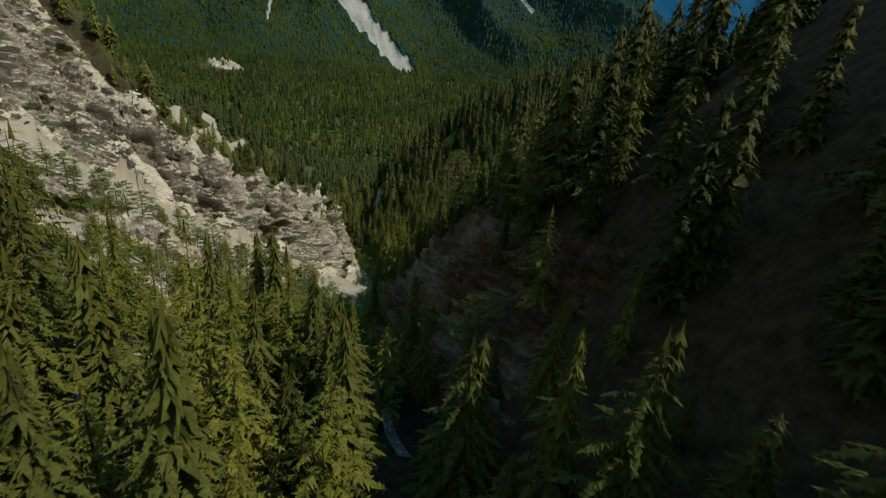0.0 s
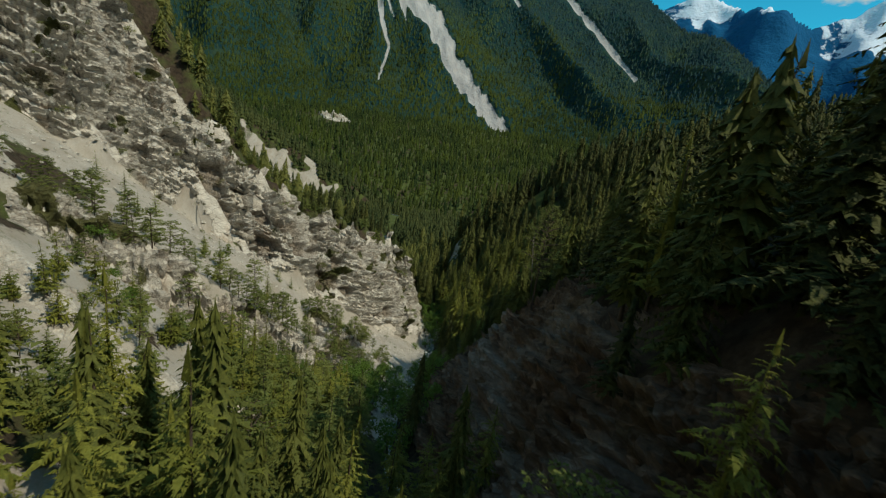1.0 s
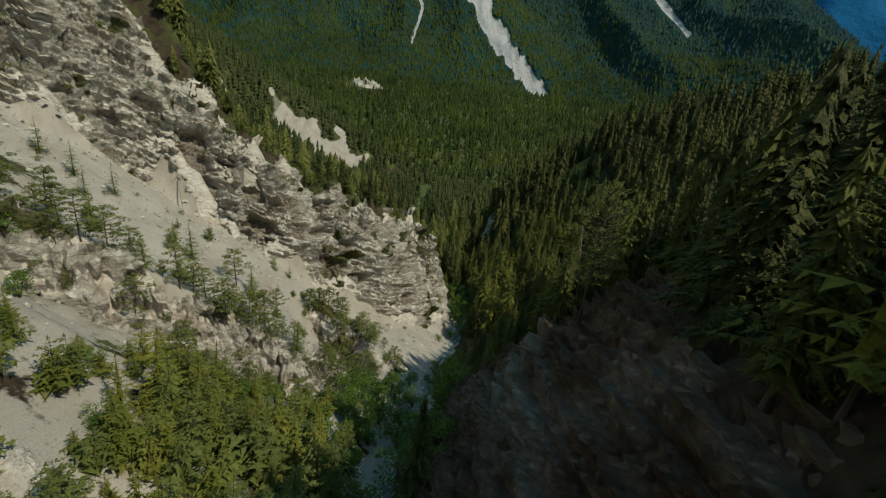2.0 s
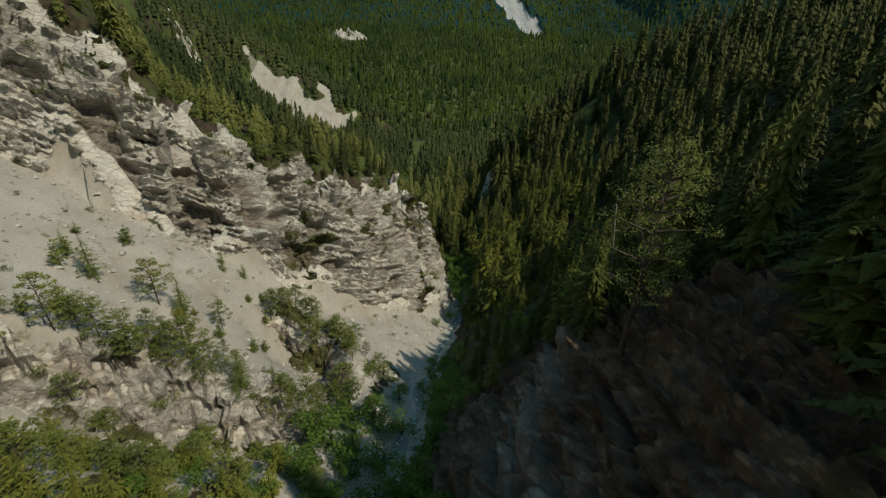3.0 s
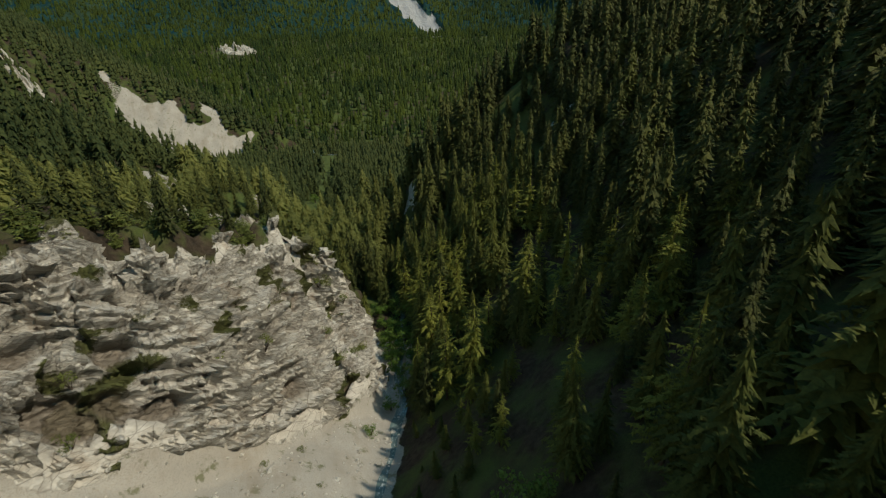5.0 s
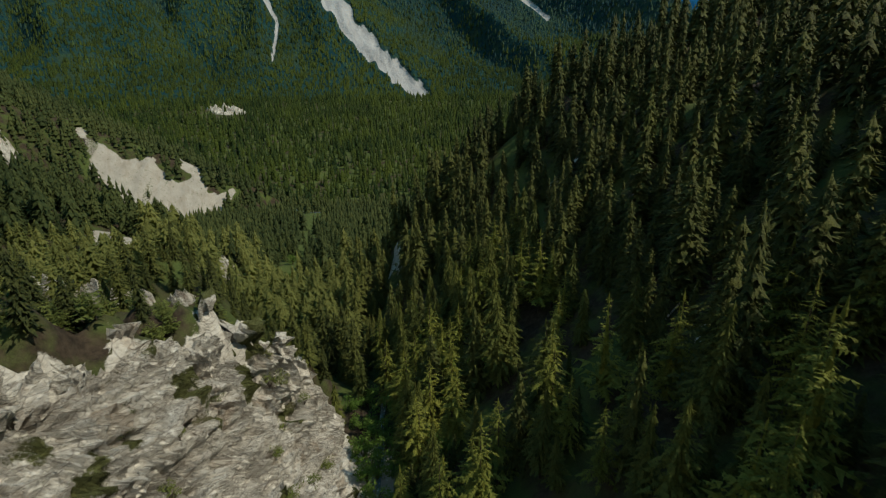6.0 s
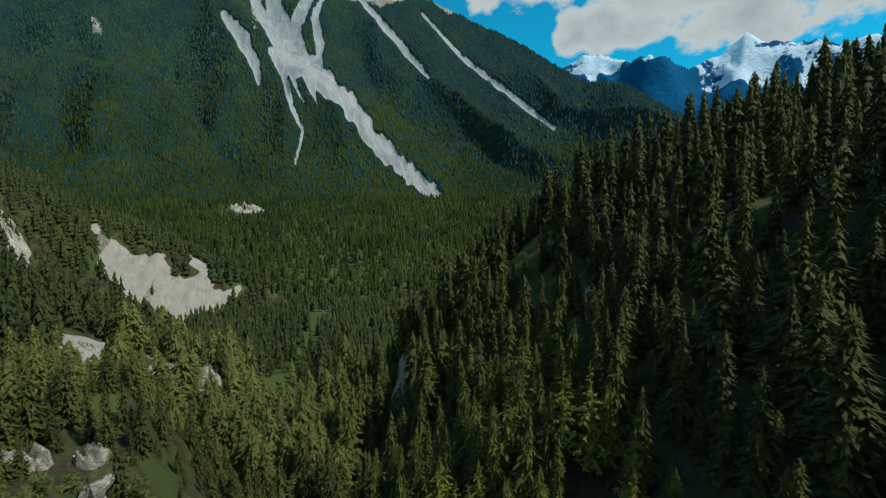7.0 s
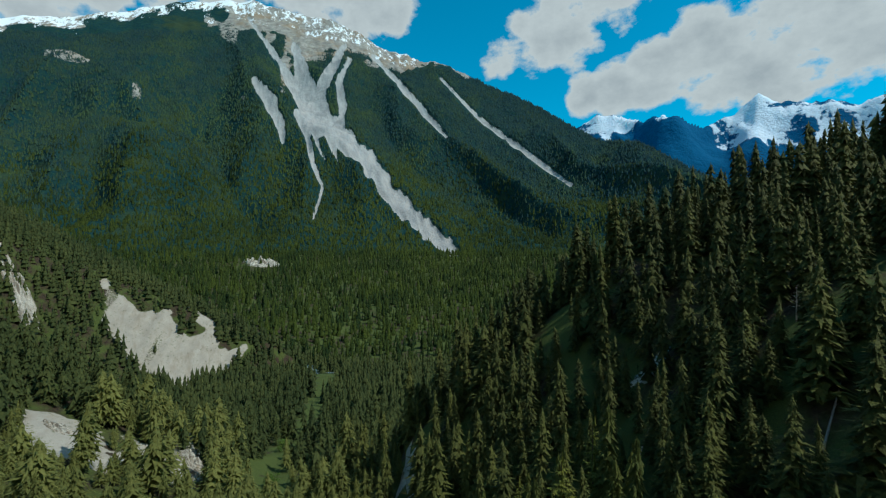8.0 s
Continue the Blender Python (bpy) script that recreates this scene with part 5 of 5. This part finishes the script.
for x, y, h in ((-29, 30, 18), (-33, 34, 19), (-36, 38, 18), (-31, 41, 17), (-42, 41, 18), (-24, 36, 17)):
    plant(fine_larches if TR.random() < 0.6 else fine_spruces, x, y, h, 1.1)
for x, y, h in ((-29, 108, 6), (-26, 113, 5.5), (-27, 101, 5), (-22, 96, 5), (-23, 107, 6), (-31, 118, 4.5), (-20, 118, 5)):
    plant(bushes, x, y, h, 1.1)
plant(fine_larches, 12.7, 44.1, 13, 1.15)
plant(pines, 7.3, 46.5, 9.5, 1.5)
plant(pines, 5.5, 43.0, 7.0, 1.2)
plant(fine_larches, 9.5, 15.5, 7, 1.3)
cr, lb = pine_crown(TR, 40, 0.32, 0.18, 130, 0.0048)
tall = make_tree("pine", "tall open-crowned pine with layered grey-green sprays", "tree", "conifers of the gorge", cr, PINE, trunk_of(TR, 1.0, 0.011, 0.03, 8), None, [("limb", lb, BARK)])
plant([tall], 5.8, 105.6, 21, 1.0)
plant(spruces, 16, 30, 8, 1.0)
plant(bushes, 19, 203, 6, 0.8)
plant(fine_larches, 15, 196, 9, 1.1)

# low dwarf pines on ledges of the crag and the spur
shrubs = []
for n in range(3):
    blobs = join([leaf_ball(TR, (TR.uniform(-0.4, 0.4), TR.uniform(-0.4, 0.4), TR.uniform(0.2, 0.6)), TR.uniform(0.18, 0.3), 42, 0.05, 0.7) for _ in range(7)])
    shrubs.append(make_tree("dwarf_pine", "low olive-green dwarf pine on a rock ledge", "bush", "dwarf pines on the rocks", blobs, PINE,
                            join([limb((0, 0, -0.3), (TR.uniform(-0.3, 0.3), TR.uniform(-0.3, 0.3), 0.4), 0.03, 0.01) for _ in range(4)])))
kx, ky = scatter(-150, -28, 80, 225, 3.4, 33, lambda x, y: masks(x, y)[0] * (spur(x, y)[2] > 1) * (0.06 + 0.5 * smooth(fbm(x / 9, y / 9, octaves=2, seed=140), 0.1, 0.5)))
for x, y in list(zip(kx, ky))[:110]:
    plant(shrubs, float(x), float(y), TR.uniform(1.6, 3.4), TR.uniform(0.8, 1.4), 6)
kx, ky = scatter(-95, -28, 92, 170, 6.5, 34, lambda x, y: masks(x, y)[1] * 0.45 * (spur(x, y)[2] < -1) * (stream_at(y)[0] - x > 6))
for x, y in list(zip(kx, ky))[:45]:
    plant(shrubs, float(x), float(y), TR.uniform(0.5, 1.5), TR.uniform(0.9, 1.6), 4)
kx, ky = scatter(-78, -28, 76, 140, 2.3, 36, lambda x, y: 0.75 * np.maximum.reduce([np.exp(-(np.abs(to_line(x, y, ln)[0] - 1.5) / 4.5) ** 2) for ln, _, _ in RIBS[:2]]))
for i, (x, y) in enumerate(list(zip(kx, ky))[:190]):
    if i % 2 == 0:
        plant(pines, float(x), float(y), TR.uniform(3.5, 8.0), TR.uniform(1.0, 1.5), 6)
    else:
        plant(shrubs, float(x), float(y), TR.uniform(1.2, 3.2), TR.uniform(0.9, 1.5), 4)
kx, ky = scatter(-90, -24, 12, 96, 4.2, 35, lambda x, y: 0.6 * smooth(stream_at(y)[0] - x, 26, 34) * (spur(x, y)[2] < -1))
for i, (x, y) in enumerate(list(zip(kx, ky))[:120]):
    if i % 4 == 0:
        plant(pines, float(x), float(y), TR.uniform(3, 6), TR.uniform(0.9, 1.4), 4)
    elif i % 9 == 1:
        plant(bushes, float(x), float(y), TR.uniform(1.5, 3), 1.1)
    else:
        plant(shrubs, float(x), float(y), TR.uniform(0.8, 2.2), TR.uniform(0.9, 1.5), 4)


def snag(x, y, h, label, bare=True, tilt=1.0):
    """A dead standing trunk with broken limbs."""
    root = tagged(new("dead_tree"), label, "dead tree")
    z = float(height(np.array([x]), np.array([y]))[0])
    root.matrix_basis = pose(x, y, z - 0.3, 1.5, tilt, 0)
    v, f = trunk_of(TR, h, 0.16, 0.03)
    ob = new("trunk", tri_mesh("trunk", v, f, GREYWOOD))
    ob.parent = root
    for i in range(14 if bare else 8):
        t = 0.35 + 0.62 * i / 14
        g = i * 2.4
        L = TR.uniform(0.5, 2.2) * (1.15 - t)
        v, f = join([limb((0, 0, t * h), (math.cos(g) * L, math.sin(g) * L, t * h + TR.uniform(-0.2, 0.5)), 0.045, 0.02),
                     limb((math.cos(g) * L, math.sin(g) * L, t * h + 0.1), (math.cos(g + 0.5) * L * 1.5, math.sin(g + 0.5) * L * 1.5, t * h - 0.2), 0.022, 0.008)])
        ob = new("limb", tri_mesh("limb", v, f, GREYWOOD))
        ob.parent = root
    return root


snag(6.3, 118.0, 17, "bleached half-dead pine with bent bare top", True, -8.5)
plant(fine_spruces, 3.6, 117.4, 14.5, 0.85, 2)
snag(-20, 31, 23, "tall bare dead spruce trunk without branches", False)
snag(41.2, 261.6, 7, "pale broken dead trunk on the wooded slope")


def fallen_log(x0, y0, x1, y1, r):
    z0, z1 = (float(q) for q in height(np.array([x0, x1]), np.array([y0, y1])))
    v, f = limb((x0, y0, z0 + 0.5), (x1, y1, z1 + 0.5), r, r * 0.5, 7)
    bits = [(v, f)]
    for i in range(5):
        t = 0.3 + 0.13 * i
        c = (x0 + (x1 - x0) * t, y0 + (y1 - y0) * t, z0 + (z1 - z0) * t + 0.5)
        bits.append(limb(c, (c[0] + TR.uniform(-0.6, 0.6), c[1] + TR.uniform(-0.6, 0.6), c[2] + 0.7), 0.04, 0.01))
    v, f = join(bits)
    tagged(new("fallen_log", tri_mesh("fallen_log", v, f, GREYWOOD)), "grey fallen log lying across the slope", "log", "fallen logs")


for q in ((12.0, 12.5, 16.0, 15.0, 0.17), (-86, 128, -81, 124, 0.14), (20, 196, 26, 199, 0.15), (30, 240, 37, 246, 0.16), (14, 262, 20, 270, 0.15), (33, 215, 38, 222, 0.15)):
    fallen_log(*q)


def stones():
    rs = np.random.RandomState(51)
    px, py = scatter(-110, -14, 70, 215, 1.35, 52, lambda x, y: masks(x, y)[1] * (0.35 + 0.5 * smooth(fbm(x / 8, y / 8, octaves=2, seed=53), -0.3, 0.5)) * (spur(x, y)[2] < 2))
    base = np.array([(1, 0, 0), (0, 1, 0), (-1, 0, 0), (0, -1, 0), (0, 0, 1), (0.6, 0.6, 0.5), (-0.6, 0.6, 0.5), (-0.6, -0.6, 0.5), (0.6, -0.6, 0.5)], float)
    tf = np.array([(0, 1, 5), (1, 2, 6), (2, 3, 7), (3, 0, 8), (0, 5, 8), (1, 6, 5), (2, 7, 6), (3, 8, 7), (5, 6, 4), (6, 7, 4), (7, 8, 4), (8, 5, 4)])
    n = len(px)
    size = 0.12 + 0.55 * rs.uniform(0, 1, n) ** 5 + 0.12 * rs.uniform(0, 1, n)
    jig = base[None] * rs.uniform(0.6, 1.3, (n, len(base), 1)) * size[:, None, None]
    rot = rs.uniform(0, 6.28, n)[:, None]
    pz = height(px, py)
    v = np.stack([np.cos(rot) * jig[..., 0] - np.sin(rot) * jig[..., 1] + px[:, None], np.sin(rot) * jig[..., 0] + np.cos(rot) * jig[..., 1] + py[:, None],
                  jig[..., 2] * 0.8 + pz[:, None] - 0.02], 2).reshape(-1, 3)
    f = (tf[None] + (np.arange(n) * len(base))[:, None, None]).reshape(-1, 3)
    cover = np.zeros((len(v), 3))
    tagged(new("stones", tri_mesh("stones", v, f, CLIFF, [("cover", cover)])), "pale angular stones strewn over the debris slope", "stones", kind="stuff")


stones()


# ---------------------------------------------------------------- woods further off
def wood(name, label, px, py, hs, ws, templates, mat, seed):
    rs = np.random.RandomState(seed)
    pz = height(px, py)
    pick = rs.randint(0, len(templates), len(px))
    vs, fs, ts, base = [], [], [], 0
    for k, (tv, tf) in enumerate(templates):
        idx = np.where(pick == k)[0]
        if not len(idx):
            continue
        tv, tf = np.asarray(tv, float), np.asarray(tf, int)
        rot = rs.uniform(0, 2 * np.pi, len(idx))
        c, s = np.cos(rot)[:, None], np.sin(rot)[:, None]
        x = (c * tv[None, :, 0] - s * tv[None, :, 1]) * ws[idx][:, None] + px[idx][:, None]
        y = (s * tv[None, :, 0] + c * tv[None, :, 1]) * ws[idx][:, None] + py[idx][:, None]
        z = tv[None, :, 2] * hs[idx][:, None] + pz[idx][:, None] - 0.3
        vs.append(np.stack([x, y, z], 2).reshape(-1, 3))
        fs.append((tf[None] + (np.arange(len(idx)) * len(tv))[:, None, None]).reshape(-1, 3) + base)
        ts.append(np.repeat(np.clip(0.36 + 0.45 * fbm(px[idx] / 55, py[idx] / 55, octaves=3, seed=seed) + rs.uniform(-0.38, 0.42, len(idx)) + 0.35 * (rs.uniform(0, 1, len(idx)) > 0.88), 0, 1.2), len(tv)))
        base += len(idx) * len(tv)
    t = np.concatenate(ts)
    ob = new(name, tri_mesh(name, np.concatenate(vs), np.concatenate(fs), mat, [("tint", np.stack([t, t, t], 1))], flat=False))
    return tagged(ob, label, "forest", kind="stuff")


def with_trunk(vf, r=0.012):
    v, f = list(vf[0]), list(vf[1])
    n = len(v)
    for k in range(3):
        t = 2.1 * k
        v.append((r * math.cos(t), r * math.sin(t), -0.02))
    v.append((0, 0, 0.8))
    f += [(n, n + 1, n + 3), (n + 1, n + 2, n + 3), (n + 2, n, n + 3)]
    return v, f


FR = random.Random(5)


FINEW = [with_trunk(join([skirts(FR, 0.09, 16, 8, 0.6, 0.08), boughs(FR, w, 30, 7, 9, 0.06, 0.5, p, 0.22, 0.16, 0.0, 0.0, 0.17, 0.45)])) for w, p in ((0.17, 0.65), (0.185, 0.75), (0.155, 0.55))]
NEARW = [with_trunk(skirts(FR, w, 15, 7, p, 0.04, 0.0, 280, 0.68)) for w, p in ((0.165, 0.65), (0.145, 0.55), (0.185, 0.75), (0.155, 0.6), (0.175, 0.85), (0.15, 0.5))]
MID = [with_trunk(skirts(FR, w, 11, 6, p, 0.04, 0.0, 170, 0.68)) for w, p in ((0.16, 0.65), (0.145, 0.55), (0.18, 0.8), (0.155, 0.5), (0.17, 0.7))]
ROUND = [with_trunk(skirts(FR, w, 8, 6, 0.8, 0.16, rd, 170, 0.66)) for w, rd in ((0.2, 0.6), (0.23, 0.8), (0.19, 0.45), (0.21, 0.55), (0.18, 0.3))]


def ragged(rng, w, tiers=4, sides=7):
    """A far conifer: tiers of star-shaped skirts."""
    v, f = [], []
    for i in range(tiers):
        t = i / tiers
        r, z0, z1 = w * (1 - t) ** 0.8, 0.02 + 0.9 * t, min(1.0, 0.02 + 0.9 * t + 1.5 / tiers)
        n = len(v)
        for k in range(sides):
            g = 2 * math.pi * (k + rng.uniform(-0.3, 0.3)) / sides + i
            q = r * (rng.uniform(0.8, 1.25) if k % 2 else rng.uniform(0.4, 0.7))
            v.append((q * math.cos(g), q * math.sin(g), z0 + rng.uniform(0, 0.05)))
        v.append((0, 0, z1))
        f += [(n + k, n + (k + 1) % sides, n + sides) for k in range(sides)]
    return v, f


FAR = [ragged(FR, w, 4, 7) for w in (0.18, 0.16, 0.2, 0.23, 0.19)]
FARNEAR = [with_trunk(skirts(FR, w, 6, 5, p, 0.08, rd, 60, 0.75)) for w, p, rd in ((0.19, 0.7, 0.3), (0.17, 0.6, 0.1), (0.21, 0.8, 0.6), (0.2, 0.7, 0.45), (0.16, 0.55, 0.0))]


def spire(rng, w):
    """A very far tree: two ragged cones."""
    v, f = [], []
    for z0, z1, r in ((0.0, 0.75, w), (0.35, 1.0, w * 0.65)):
        n = len(v)
        for k in range(4):
            t = math.pi / 2 * k + rng.uniform(-0.3, 0.3)
            v.append((r * math.cos(t) * rng.uniform(0.7, 1.2), r * math.sin(t) * rng.uniform(0.7, 1.2), z0 + rng.uniform(0, 0.1)))
        v.append((0, 0, z1))
        f += [(n + k, n + (k + 1) % 4, n + 4) for k in range(4)]
    return v, f


PEAK = ([(0.2, 0, 0.05), (-0.1, 0.18, 0.0), (-0.1, -0.18, 0.08), (0, 0, 1.0)], [(0, 1, 3), (1, 2, 3), (2, 0, 3)])
SPIRES = [spire(FR, w) for w in (0.2, 0.24, 0.17, 0.19)]
taken = np.array(near_set)


def mid_keep(x, y):
    d = density(x, y)
    s = spur(x, y)[2]
    xs = stream_at(y)[0]
    open_left = (x < xs) & (s < 0) & (y < 240)
    d = np.where(open_left, 0, d)
    d = np.where((x > xs + 12) & (x < xs + 40) & (y > 125) & (y < 225), d * 0.45, d)
    d = np.where((x > xs + 17) & (y < 50), np.where((x > xs + 30) & (y > 14), 0.0, 0.9), d)
    return np.where((x > xs + 26) & (y >= 50) & (y < 80), np.maximum(0.8 * d, 0.45) * (y > 50), d)


mx, my = scatter(-170, 150, -20, 372, 5.2, 7, mid_keep)
far_enough = np.array([np.min(np.hypot(taken[:, 0] - a, taken[:, 1] - b)) > 3.0 for a, b in zip(mx, my)])
mz = height(mx, my)
clear = np.array([lane_free(a, b, c + 17) for a, b, c in zip(mx, my, mz)])
mx, my = mx[far_enough & clear], my[far_enough & clear]
rs_ = np.random.RandomState(8)
mh = (6.5 + 16 * rs_.uniform(0, 1, len(mx)) ** 1.2) * np.where((mx > stream_at(my)[0]) & (my > 104) & (my < 180), np.interp(mx - stream_at(my)[0], (5, 12, 34), (0.25, 0.45, 1.0)), 1.0) * np.where(spur(mx, my)[2] > 0, 0.58, 1.0) * np.where((mx > stream_at(my)[0]) & (my < 50), 0.75, 1.0) * np.where((mx > stream_at(my)[0] - 8) & (my > 285), np.interp(mx, (-30, 10), (1.4, 1.1)), 1.0)
seen = (mx < 1.15 * my + 20) & (mx > -(1.7 * my + 10))
beside = (np.abs(mx - 1 + 0.085 * my) < 33) & (my > 20) & (my < 200)
close = (np.abs(mx + 3 + 0.06 * my) < 62) & (my < 262) & ~beside
leftish = mx < stream_at(my)[0] - 6
for name, label, pick_, temps, sd in (("spruce_forest", "tall dark green spruces close along the gorge", seen & beside, FINEW, 18),
                                      ("spruce_forest", "dense dark green spruce forest on steep gorge sides", seen & close, NEARW, 9),
                                      ("spruce_forest", "dark green spruce forest on the upper valley side", seen & ~close & ~beside & ~leftish, MID, 10),
                                      ("pine_forest", "olive-green pine forest behind the rocky crest", seen & ~close & ~beside & leftish, ROUND, 11)):
    wood(name, label, mx[pick_], my[pick_], mh[pick_], (mh * rs_.uniform(0.9, 1.5, len(mx)))[pick_], temps, PINEWOODS if temps is ROUND else WOODS, sd)
hx, hy = scatter(-700, 420, 345, 715, 5.7, 12, lambda x, y: density(x, y) * (np.hypot(x, y - 177) < 880) * (np.abs(x + 90) < 0.95 * (y - 110)))
hx2, hy2 = scatter(-420, -170, 150, 345, 5.2, 13, lambda x, y: density(x, y))
hx3, hy3 = scatter(150, 300, 100, 345, 7.0, 14, lambda x, y: density(x, y))
hx, hy = np.concatenate([hx, hx2, hx3]), np.concatenate([hy, hy2, hy3])
hh = rs_.uniform(0, 1, len(hx)) ** 1.2 * 13 + 8.5
hw = hh * rs_.uniform(1.0, 1.4, len(hx))
by_path = np.hypot(hx + 14, hy - 177) < 300
wood("hillside_forest", "dark green conifer forest over the hillside", hx[~by_path], hy[~by_path], hh[~by_path], hw[~by_path], FAR, FARWOODS, 15)
wood("hillside_forest", "olive-green mixed conifers on the lower hillside", hx[by_path], hy[by_path], hh[by_path], hw[by_path], FARNEAR, FARWOODS, 19)
BLUFF = (-530, 1160)
vx, vy = scatter(-1150, 800, 700, 1500, 9.3, 16, lambda x, y: 0.95 - 0.93 * smooth(-np.hypot((x + 0.46 * (1160 - y) - BLUFF[0] - 8) / 44, (y - BLUFF[1] + 22) / 44), -1.1, -0.9))
vh = rs_.uniform(0, 1, len(vx)) ** 1.4 * 17 + 8
wood("valley_forest", "dark green conifer forest on the valley floor", vx, vy, vh, vh, SPIRES, VALLEYWOODS, 17)


def mountain_wood():
    rs = np.random.RandomState(21)
    n = 90000
    a = rs.uniform(-55, 27, n)
    r = np.sqrt(rs.uniform(1240 ** 2, 3100 ** 2, n))
    z, u, x, y = mountain_height(a, r)
    e = np.degrees(np.arctan2(z - HZ, r))
    g = np.maximum.reduce([gully_mask(a, e), gully_mask(a, e + 0.22), gully_mask(a, e + 0.42)])
    bare = summit(a, u, e, fbm(x / 150, y / 150, octaves=4, seed=99))[1]
    ok = (u > 0) & (u < 1.02) & (g < 0.3) & (bare < rs.uniform(0, 1, n) * 0.8)
    x, y, z, a, u = x[ok], y[ok], z[ok], a[ok], u[ok]
    h = rs.uniform(0, 1, len(x)) ** 1.5 * 11 + 9
    wide_ = np.interp(u, (0.0, 0.35), (1.05, 1.5))
    tv, tf = (np.asarray(q) for q in PEAK)
    rot = rs.uniform(0, 6.28, len(x))[:, None]
    vx_ = (np.cos(rot) * tv[:, 0] - np.sin(rot) * tv[:, 1]) * (h * wide_)[:, None] + x[:, None]
    vy_ = (np.sin(rot) * tv[:, 0] + np.cos(rot) * tv[:, 1]) * (h * wide_)[:, None] + y[:, None]
    vz_ = tv[:, 2] * h[:, None] + z[:, None] - 2
    v = np.stack([vx_, vy_, vz_], 2).reshape(-1, 3)
    f = (tf[None] + (np.arange(len(x)) * len(tv))[:, None, None]).reshape(-1, 3)
    # Tint drops with height and rightward, so the painted haze blue grows.
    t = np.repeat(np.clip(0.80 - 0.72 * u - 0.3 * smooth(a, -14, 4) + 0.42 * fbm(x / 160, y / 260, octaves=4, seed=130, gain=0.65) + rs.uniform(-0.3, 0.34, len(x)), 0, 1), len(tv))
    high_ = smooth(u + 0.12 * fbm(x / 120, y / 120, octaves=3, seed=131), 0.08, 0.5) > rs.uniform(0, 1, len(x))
    for up_, mat, label in ((True, HIGHWOODS, "conifer forest on the mountain flanks, haze blue in its colour"), (False, VALLEYWOODS, "green conifer forest on the foot of the mountain")):
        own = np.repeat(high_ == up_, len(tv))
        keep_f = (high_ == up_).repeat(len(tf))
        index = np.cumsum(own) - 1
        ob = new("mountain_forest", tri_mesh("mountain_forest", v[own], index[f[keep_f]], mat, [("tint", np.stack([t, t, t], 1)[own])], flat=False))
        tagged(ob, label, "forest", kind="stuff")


mountain_wood()


def outcrop(x, y, wide, high, seed, label="brownish white rock outcrop standing out of the valley forest", group="outcrops in the valley forest"):
    """A rough broken rock outcrop that stands out of the forest."""
    t, q = np.meshgrid(np.linspace(0, 2 * np.pi, 41), np.linspace(0, 1, 14))
    px, py = np.cos(t) * (1 - q), np.sin(t) * (1 - q)
    lump = 0.45 + 0.35 * vnoise(px * 2.0 + seed, py * 2.0, seed=seed) + 0.25 * fbm(px * 5, py * 5, octaves=2, seed=seed + 1)
    z = high * np.minimum(1, 3.0 * (1 - (1 - q) ** 2)) * np.clip(lump, 0.1, 1.2)
    base = height(x + wide * px, y + 0.6 * wide * py)
    v = np.stack([(x + wide * px * (1 + 0.3 * vnoise(px * 3, py * 3, seed=seed + 2))).ravel(), (y + 0.6 * wide * py).ravel(), (base - 2 + z).ravel()], 1)
    moss = 0.5 * smooth(vnoise(px * 5, py * 5, seed=seed + 3), 0.2, 0.6).ravel()
    brown = smooth(vnoise(px * 3, py * 6, seed=seed + 4), 0.0, 0.6).ravel()
    ob = new("rock_outcrop", tri_mesh("rock_outcrop", v, grid_faces(41, 14), CLIFF, [("cover", np.stack([brown, moss, 0 * moss], 1))]))
    tagged(ob, label, "rock outcrop", group)


for ox, oy, wide, high, seed in ((-150, 356, 8, 8, 210), (-138, 350, 7, 7, 220), (-127, 342, 7, 8, 230), (-120, 334, 6, 7, 240), (-165, 322, 6, 5, 250), (-143, 328, 6, 5, 260), (-80, 205, 6, 8, 290), (-73, 209, 5, 6, 300), (-87, 208, 6, 7, 310), (-66, 214, 4, 5, 320), (-436, 546, 14, 12, 270), (-452, 544, 12, 10, 280)):
    outcrop(ox, oy, wide, high, seed, "pale broken rock outcrop in the hillside wood", "outcrops on the hillside")
for dx, dy, wide, high, seed in ((-24, 6, 22, 16, 150), (8, 10, 24, 21, 160), (34, -4, 18, 14, 170), (2, -14, 30, 9, 180)):
    outcrop(BLUFF[0] + dx, BLUFF[1] + dy, wide, high, seed)
